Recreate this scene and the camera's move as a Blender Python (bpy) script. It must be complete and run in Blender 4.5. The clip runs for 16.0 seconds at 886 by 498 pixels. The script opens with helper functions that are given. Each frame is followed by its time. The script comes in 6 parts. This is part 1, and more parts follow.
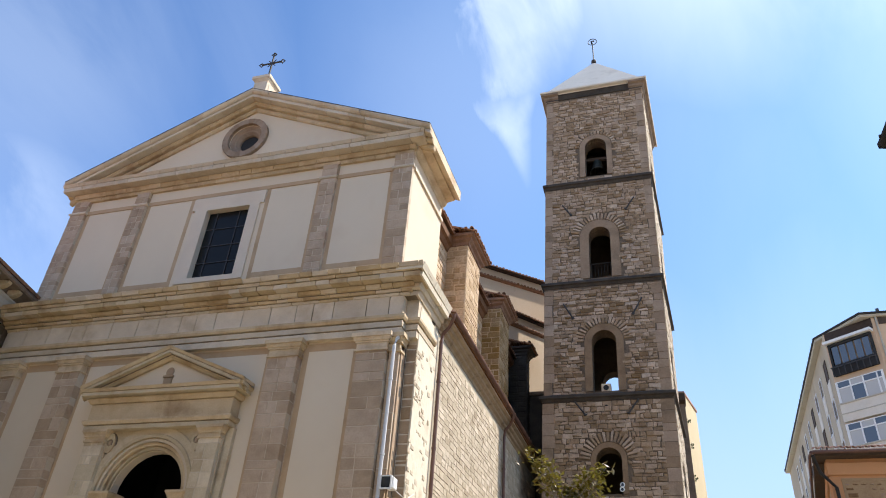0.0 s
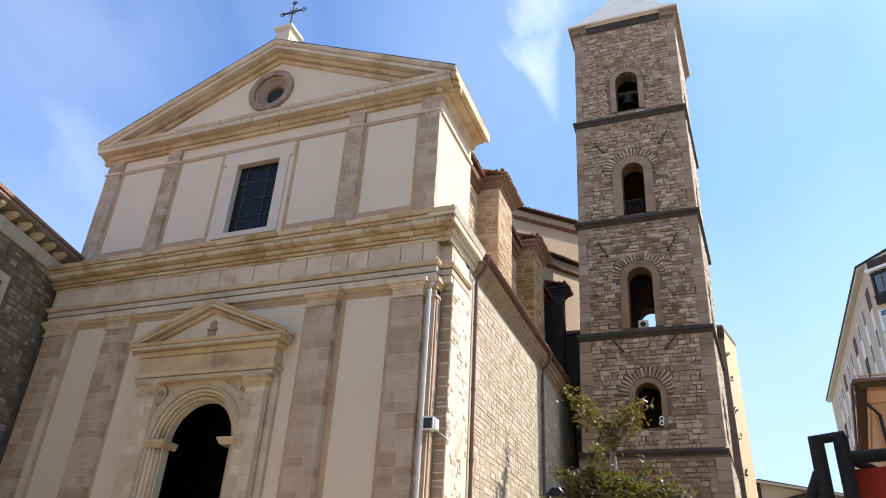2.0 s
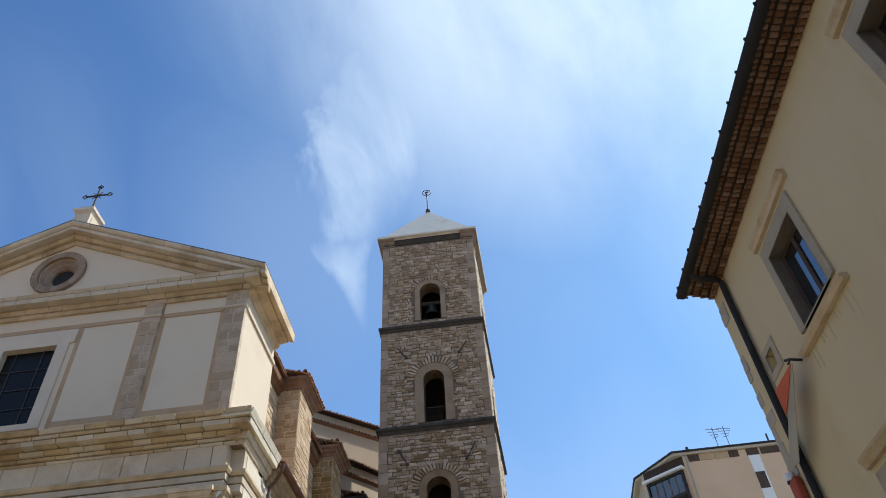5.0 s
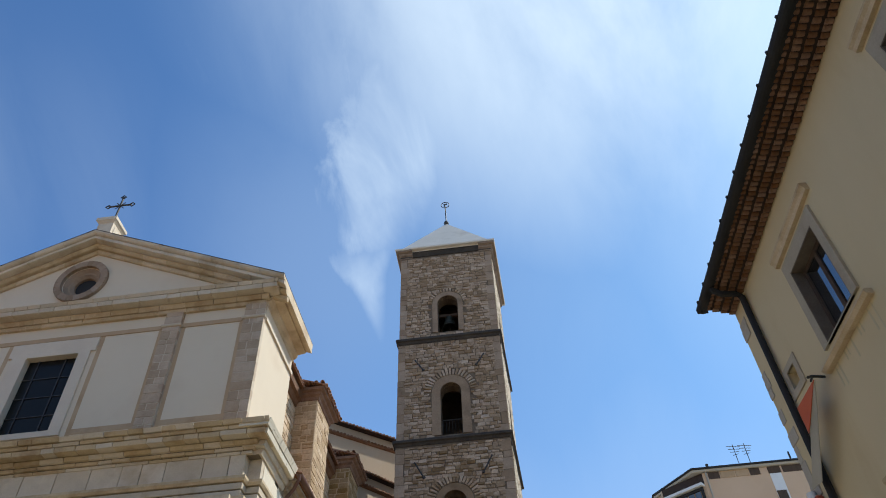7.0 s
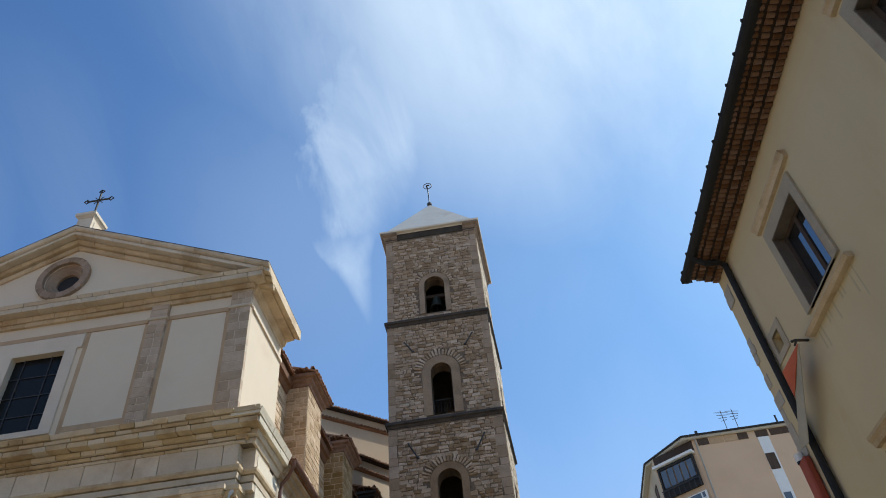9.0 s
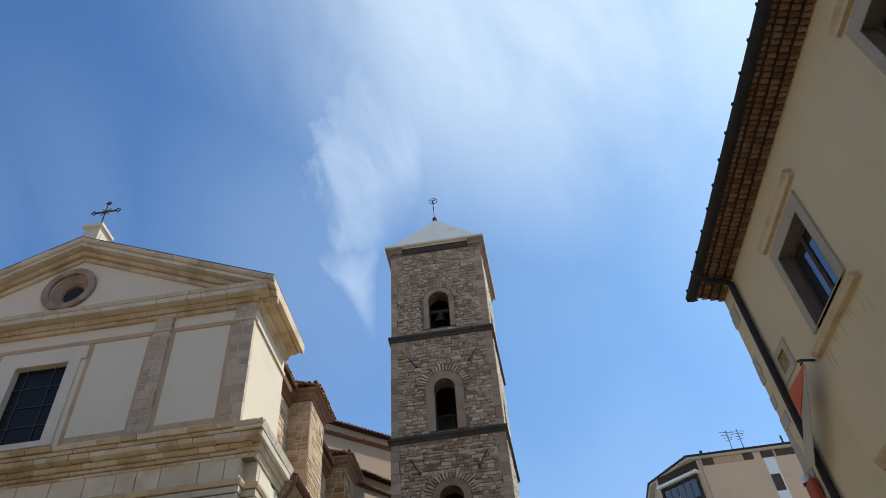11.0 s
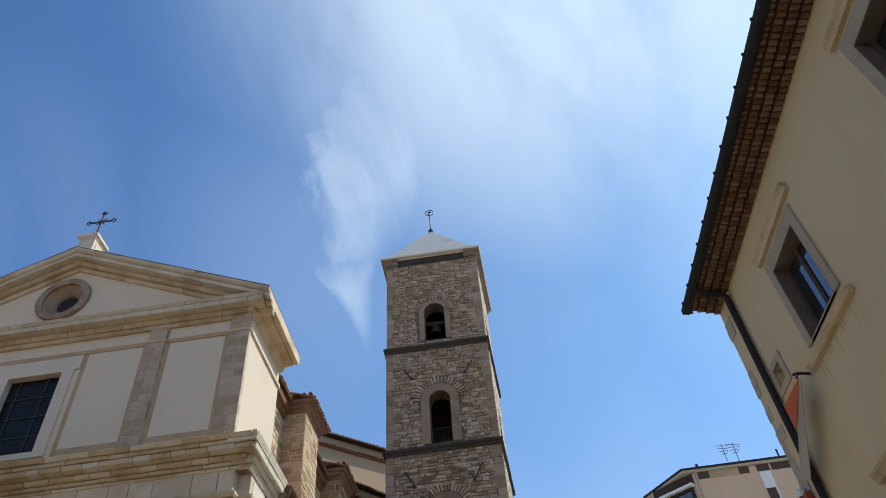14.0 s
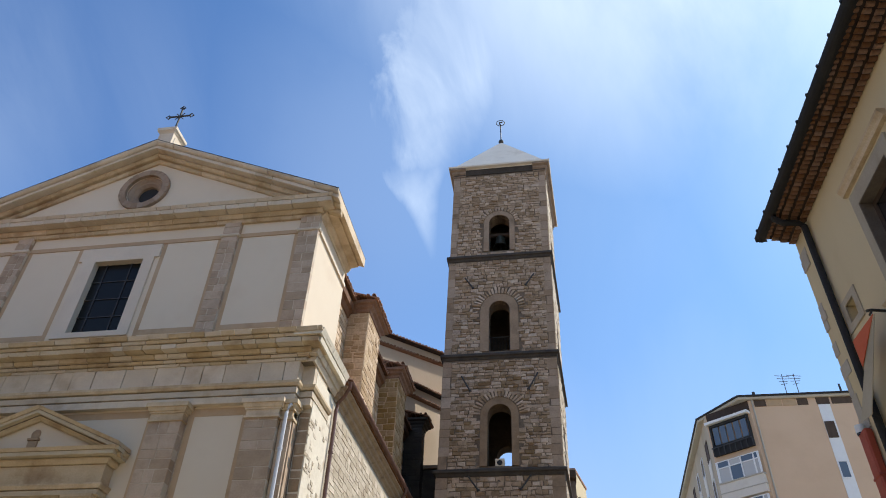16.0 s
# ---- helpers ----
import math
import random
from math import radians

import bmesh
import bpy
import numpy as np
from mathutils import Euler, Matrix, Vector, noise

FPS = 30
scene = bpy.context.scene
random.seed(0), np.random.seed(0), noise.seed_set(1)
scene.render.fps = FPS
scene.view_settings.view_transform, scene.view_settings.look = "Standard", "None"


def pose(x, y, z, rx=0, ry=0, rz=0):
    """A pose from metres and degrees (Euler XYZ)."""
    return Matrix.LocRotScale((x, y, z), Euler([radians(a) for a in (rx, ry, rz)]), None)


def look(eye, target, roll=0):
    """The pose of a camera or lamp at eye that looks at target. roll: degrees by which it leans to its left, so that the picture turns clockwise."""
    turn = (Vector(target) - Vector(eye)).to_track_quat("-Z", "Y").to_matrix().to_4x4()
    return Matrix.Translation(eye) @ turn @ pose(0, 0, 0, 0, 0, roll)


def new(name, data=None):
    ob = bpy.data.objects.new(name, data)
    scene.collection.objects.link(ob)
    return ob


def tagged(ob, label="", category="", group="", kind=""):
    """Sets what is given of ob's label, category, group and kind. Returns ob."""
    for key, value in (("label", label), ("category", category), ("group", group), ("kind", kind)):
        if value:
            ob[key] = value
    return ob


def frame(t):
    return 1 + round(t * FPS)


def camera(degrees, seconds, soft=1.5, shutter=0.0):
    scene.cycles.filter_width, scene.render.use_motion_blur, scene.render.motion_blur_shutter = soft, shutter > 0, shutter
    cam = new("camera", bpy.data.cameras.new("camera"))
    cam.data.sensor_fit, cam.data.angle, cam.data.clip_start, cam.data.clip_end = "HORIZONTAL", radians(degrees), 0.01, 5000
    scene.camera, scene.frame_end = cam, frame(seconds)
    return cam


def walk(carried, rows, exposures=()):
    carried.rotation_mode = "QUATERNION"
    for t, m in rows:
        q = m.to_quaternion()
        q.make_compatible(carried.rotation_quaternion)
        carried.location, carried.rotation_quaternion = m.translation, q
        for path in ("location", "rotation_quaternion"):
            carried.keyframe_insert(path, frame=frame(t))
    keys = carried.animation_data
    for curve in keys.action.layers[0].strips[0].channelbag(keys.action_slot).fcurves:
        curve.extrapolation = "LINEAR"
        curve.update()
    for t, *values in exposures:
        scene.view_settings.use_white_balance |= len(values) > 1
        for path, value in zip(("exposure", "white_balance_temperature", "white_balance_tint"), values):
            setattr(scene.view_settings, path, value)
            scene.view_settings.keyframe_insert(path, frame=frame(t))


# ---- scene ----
import itertools

cam = camera(63.74, 16.0, soft=1.0)
EYE = (0.0, 0.0, 1.6)


def aim(t, yaw, pitch, roll):
    a, b = radians(yaw), radians(pitch)
    way = Vector((-math.sin(a) * math.cos(b), math.cos(a) * math.cos(b), math.sin(b)))
    return (t, look(EYE, Vector(EYE) + way, roll))


PATH = [
    aim(0, 19.191, 33.197, 4.421),
    aim(0.5, 18.603, 34.306, 4.101),
    aim(1, 22.519, 29.982, 3.591),
    aim(1.5, 23.537, 27.582, 2.976),
    aim(2, 21.857, 28.569, 3.278),
    aim(2.5, 13.899, 31.392, 2.115),
    aim(3, 9.212, 35.315, -0.672),
    aim(3.5, 5.960, 36.801, 0.268),
    aim(4, 4.618, 39.123, -0.957),
    aim(4.5, 3.108, 41.233, -2.491),
    aim(5, 2.262, 44.548, -5.371),
    aim(5.2, 2.977, 45.472, -5.101),
    aim(7.3, 4.205, 45.629, -3.516),
    aim(7.5, 4.142, 44.442, -3.773),
    aim(8, 3.986, 44.426, -4.944),
    aim(8.5, 3.168, 44.754, -5.434),
    aim(9, 2.672, 43.988, -7.044),
    aim(9.5, 2.686, 44.874, -6.274),
    aim(12, 3.108, 45.615, -6.172),
    aim(12.5, 2.800, 45.968, -5.834),
    aim(13, 2.765, 45.814, -6.127),
    aim(13.5, 1.979, 46.307, -6.583),
    aim(14, 2.418, 46.151, -6.325),
    aim(14.5, 1.970, 44.703, -7.666),
    aim(15, 5.109, 44.487, -3.471),
    aim(15.5, 9.195, 41.890, 0.608),
    aim(16, 9.987, 39.135, 2.195),
]
EXPOSURES = [(0, 0.74, 6600, 12), (1.0, 0.88, 6650, 14), (2.0, 0.90, 6650, 14), (3.5, 0.60, 6430, 12), (5.0, 0.28, 6250, 7), (9.0, 0.17, 6250, 6), (14.0, 0.15, 6250, 6), (15.0, 0.18, 6270, 7), (16.0, 0.39, 6380, 10)]
walk(cam, PATH, EXPOSURES)

# ---- light ----
SUN_EL, SUN_AZ = 47.0, 62.0   # degrees; the azimuth from +y towards +x
sun_way = Vector((math.sin(radians(SUN_AZ)) * math.cos(radians(SUN_EL)), math.cos(radians(SUN_AZ)) * math.cos(radians(SUN_EL)), math.sin(radians(SUN_EL))))
sun = new("sun", bpy.data.lights.new("sun", "SUN"))
sun.data.energy, sun.data.angle, sun.data.color = 3.8, radians(0.53), (1.0, 0.945, 0.87)
sun.matrix_world = look((0, 0, 60), Vector((0, 0, 60)) - sun_way)


def build_world():
    world = bpy.data.worlds.new("sky")
    scene.world = world
    world.use_nodes = True
    nt = world.node_tree
    nt.nodes.clear()
    N, L = nt.nodes.new, nt.links.new
    out, bg, sky = N("ShaderNodeOutputWorld"), N("ShaderNodeBackground"), N("ShaderNodeTexSky")
    sky.sky_type, sky.sun_disc = "NISHITA", False
    sky.sun_elevation, sky.sun_rotation = radians(SUN_EL), radians(SUN_AZ)
    sky.air_density, sky.dust_density, sky.ozone_density = 1.0, 0.6, 1.5
    co = N("ShaderNodeTexCoord")

    def ramp(value, lo, hi):
        r = N("ShaderNodeMapRange")
        r.interpolation_type = "SMOOTHSTEP"
        r.inputs["From Min"].default_value, r.inputs["From Max"].default_value = lo, hi
        L(value, r.inputs["Value"])
        return r.outputs["Result"]

    def calc(op, a, b, clamp=True):
        m = N("ShaderNodeMath")
        m.operation, m.use_clamp = op, clamp
        for socket, v in zip(m.inputs, (a, b)):
            if isinstance(v, (int, float)):
                socket.default_value = v
            else:
                L(v, socket)
        return m.outputs[0]

    # flat map of the sky: the direction seen from the nadir
    sep = N("ShaderNodeSeparateXYZ")
    L(co.outputs["Generated"], sep.inputs[0])
    free = lambda op, a, c: calc(op, a, c, False)
    lift = free("MAXIMUM", free("ADD", sep.outputs["Z"], 1.0), 0.2)
    flat = N("ShaderNodeCombineXYZ")
    px, py = free("DIVIDE", sep.outputs["X"], lift), free("DIVIDE", sep.outputs["Y"], lift)
    L(px, flat.inputs[0])
    L(py, flat.inputs[1])

    def cloud_noise(scale, turn, stretch, detail, offset, rough=0.6, distort=0.0):
        m, n = N("ShaderNodeMapping"), N("ShaderNodeTexNoise")
        m.inputs["Rotation"].default_value = (0, 0, radians(turn))
        m.inputs["Scale"].default_value, m.inputs["Location"].default_value = (1, stretch, 1), (*offset, 0)
        n.inputs["Scale"].default_value, n.inputs["Detail"].default_value = scale, detail
        n.inputs["Roughness"].default_value, n.inputs["Distortion"].default_value = rough, distort
        L(flat.outputs[0], m.inputs["Vector"])
        L(m.outputs["Vector"], n.inputs["Vector"])
        return n.outputs["Fac"]

    def line(ax, ay, c):
        return free("ADD", free("ADD", free("MULTIPLY", px, ax), free("MULTIPLY", py, ay)), c)

    def puff(x, y, r, strength, lo=0.35, hi=0.7, scale=9.0, turn=20.0):
        dx, dy = free("ADD", px, -x), free("ADD", py, -y)
        far = free("SQRT", free("ADD", free("MULTIPLY", dx, dx), free("MULTIPLY", dy, dy)), 0.0)
        return calc("MULTIPLY", calc("MULTIPLY", ramp(far, r, r * 0.1), ramp(cloud_noise(scale, turn, 0.45, 7, (x, y), 0.6, 0.4), lo, hi)), strength)

    def curve(value, stops):
        """A smooth curve of x over y, both of the flat map."""
        lo, hi = stops[0][0], stops[-1][0]
        r = N("ShaderNodeValToRGB")
        r.color_ramp.interpolation = "B_SPLINE"
        for k, (y, x) in enumerate(stops):
            e = r.color_ramp.elements[k] if k < 2 and k < len(r.color_ramp.elements) else r.color_ramp.elements.new((y - lo) / (hi - lo))
            e.position = (y - lo) / (hi - lo)
            e.color = (x + 0.3,) * 3 + (1,)
        m = N("ShaderNodeMapRange")
        m.inputs["From Min"].default_value, m.inputs["From Max"].default_value = lo, hi
        L(value, m.inputs["Value"])
        L(m.outputs["Result"], r.inputs[0])
        return free("ADD", r.outputs["Color"], -0.3)

    # plume of cirrus that widens upwards from its tail: a feathered near edge, a soft far one
    near = curve(py, PLUME_NEAR)
    far = curve(py, PLUME_FAR)
    wide = ramp(py, 0.44, 0.385)
    feather = free("MULTIPLY", free("ADD", cloud_noise(32, -35, 0.45, 7, (0.3, 0.1), 0.62, 0.6), -0.5), free("ADD", free("MULTIPLY", wide, 0.075), 0.006))
    d = free("ADD", free("SUBTRACT", px, near), feather)
    plume = calc("MULTIPLY", ramp(d, -0.008, 0.034), ramp(free("SUBTRACT", px, far), 0.05, -0.05))
    tail = calc("MULTIPLY", ramp(d, -0.008, 0.006), ramp(free("SUBTRACT", px, far), 0.012, -0.006))
    plume = calc("MAXIMUM", calc("MULTIPLY", plume, wide), calc("MULTIPLY", tail, ramp(py, 0.36, 0.44)))
    soft = free("ADD", free("MULTIPLY", ramp(cloud_noise(11, 12, 0.5, 6, (0.7, 0.2), 0.6, 0.7), 0.3, 0.7), 0.5), 0.5)
    cover = calc("MULTIPLY", calc("MULTIPLY", plume, soft), calc("MULTIPLY", ramp(py, 0.515, 0.40), 0.58))
    for args in PUFFS:
        cover = calc("MAXIMUM", cover, puff(*args))
    cover = calc("MAXIMUM", cover, calc("MULTIPLY", ramp(cloud_noise(5, 30, 0.4, 7, (0.1, 0.4), 0.6, 0.5), 0.5, 0.85), 0.14))
    mix = N("ShaderNodeMix")
    mix.data_type = "RGBA"
    L(cover, mix.inputs[0])
    tint = N("ShaderNodeMix")
    tint.data_type, tint.blend_type = "RGBA", "MULTIPLY"
    tint.inputs[0].default_value = 1.0
    L(sky.outputs[0], tint.inputs[6])
    shade = N("ShaderNodeMix")
    shade.data_type = "RGBA"
    L(ramp(px, -0.36, 0.16), shade.inputs[0])
    shade.inputs[6].default_value, shade.inputs[7].default_value = SKY_TINTS
    L(shade.outputs[2], tint.inputs[7])
    L(tint.outputs[2], mix.inputs[6])
    mix.inputs[7].default_value = CLOUD
    haze = N("ShaderNodeMix")
    haze.data_type = "RGBA"
    L(calc("MULTIPLY", ramp(sep.outputs["Z"], 0.66, 0.14), 0.75), haze.inputs[0])
    L(mix.outputs[2], haze.inputs[6])
    haze.inputs[7].default_value = HAZE
    L(haze.outputs[2], bg.inputs["Color"])
    bg.inputs["Strength"].default_value = SKY
    L(bg.outputs[0], out.inputs["Surface"])


SKY, CLOUD, HAZE = 0.135, (6.0, 6.8, 7.6, 1.0), (2.9, 3.75, 5.6, 1.0)
SKY_TINTS = ((0.65, 0.89, 1.15, 1.0), (0.61, 0.95, 1.17, 1.0))   # away from the sun and towards it
PLUME_NEAR = ((0.20, -0.083), (0.255, -0.091), (0.28, -0.107), (0.316, -0.119), (0.349, -0.133), (0.392, -0.126), (0.44, -0.100), (0.50, -0.092))
PLUME_FAR = ((0.20, 0.13), (0.29, 0.06), (0.335, 0.005), (0.362, -0.03), (0.391, -0.066), (0.42, -0.086), (0.462, -0.089), (0.50, -0.09))
PUFFS = [
    (0.10, 0.19, 0.32, 0.88, 0.1, 0.65, 5.0, 40.0),
    (0.26, 0.28, 0.34, 0.34, 0.1, 0.7, 4.0, 30.0),
    (0.10, 0.60, 0.26, 0.10, 0.2, 0.75, 5.0, 10.0),
    (-0.12, 0.40, 0.20, 0.13, 0.1, 0.6, 6.0, 15.0),
    (0.08, 0.42, 0.24, 0.12, 0.1, 0.6, 5.0, 25.0),
    (-0.49, 0.33, 0.09, 0.22, 0.3, 0.6, 9.0, 60.0),
    (-0.40, 0.24, 0.16, 0.15, 0.25, 0.65, 6.0, -35.0),
    (-0.30, 0.30, 0.14, 0.07, 0.3, 0.7, 7.0, 20.0),
]
build_world()


# ---- materials ----
def material(name, dark, light, scale=2.0, rough=0.85, bump=0.25, grain=30.0, stain=None, stain_at=(0.55, 0.75), piece=0.0, island=0.0, metal=0.0, streaky=1.0):
    """A weathered surface: two scales of variation, stains, and a shift from piece to piece."""
    m = bpy.data.materials.new(name)
    m.use_nodes = True
    nt = m.node_tree
    N, L = nt.nodes.new, nt.links.new
    b = nt.nodes["Principled BSDF"]
    co = N("ShaderNodeTexCoord")
    mp = N("ShaderNodeMapping")
    mp.inputs["Scale"].default_value = (1, 1, 1 / streaky)
    L(co.outputs["Object"], mp.inputs["Vector"])

    def noise_of(s, detail, vector):
        n = N("ShaderNodeTexNoise")
        n.inputs["Scale"].default_value, n.inputs["Detail"].default_value = s, detail
        n.inputs["Roughness"].default_value = 0.6
        L(vector, n.inputs["Vector"])
        return n.outputs["Fac"]

    big, fine = noise_of(scale, 5, mp.outputs[0]), noise_of(grain, 4, co.outputs["Object"])
    both = N("ShaderNodeMix")
    both.inputs[0].default_value = 0.4
    L(big, both.inputs[2])
    L(fine, both.inputs[3])
    value = both.outputs[0]
    r = N("ShaderNodeValToRGB")
    r.color_ramp.elements[0].position, r.color_ramp.elements[1].position = 0.3, 0.7
    r.color_ramp.elements[0].color, r.color_ramp.elements[1].color = (*dark, 1), (*light, 1)
    L(value, r.inputs[0])
    colour = r.outputs[0]
    if stain:
        mr = N("ShaderNodeMapRange")
        mr.inputs["From Min"].default_value, mr.inputs["From Max"].default_value = stain_at
        mr.inputs["To Max"].default_value = 0.8
        L(noise_of(scale * 0.6 + 0.2, 7, mp.outputs[0]), mr.inputs["Value"])
        mx = N("ShaderNodeMix")
        mx.data_type = "RGBA"
        L(mr.outputs[0], mx.inputs[0])
        L(colour, mx.inputs[6])
        mx.inputs[7].default_value = (*stain, 1)
        colour = mx.outputs[2]
    for amount, node, socket in ((piece, "ShaderNodeObjectInfo", "Random"), (island, "ShaderNodeNewGeometry", "Random Per Island")):
        if amount:
            src, mr, hsv = N(node), N("ShaderNodeMapRange"), N("ShaderNodeHueSaturation")
            mr.inputs["To Min"].default_value, mr.inputs["To Max"].default_value = 1 - amount, 1 + amount
            L(src.outputs[socket], mr.inputs["Value"])
            L(mr.outputs[0], hsv.inputs["Value"])
            ms = N("ShaderNodeMath")
            ms.operation = "MULTIPLY_ADD"
            L(src.outputs[socket], ms.inputs[0])
            ms.inputs[1].default_value, ms.inputs[2].default_value = -amount * 1.2, 1 + amount * 0.6
            L(ms.outputs[0], hsv.inputs["Saturation"])
            L(colour, hsv.inputs["Color"])
            colour = hsv.outputs[0]
    L(colour, b.inputs["Base Color"])
    b.inputs["Roughness"].default_value, b.inputs["Metallic"].default_value = rough, metal
    if bump:
        bp = N("ShaderNodeBump")
        bp.inputs["Strength"].default_value, bp.inputs["Distance"].default_value = bump, 0.03
        L(value, bp.inputs["Height"])
        L(bp.outputs[0], b.inputs["Normal"])
    return m


def glass_material(name, tint=(0.02, 0.025, 0.03), rough=0.05, ior=1.5):
    m = bpy.data.materials.new(name)
    m.use_nodes = True
    b = m.node_tree.nodes["Principled BSDF"]
    b.inputs["Base Color"].default_value = (*tint, 1)
    b.inputs["Roughness"].default_value, b.inputs["IOR"].default_value = rough, ior
    return m


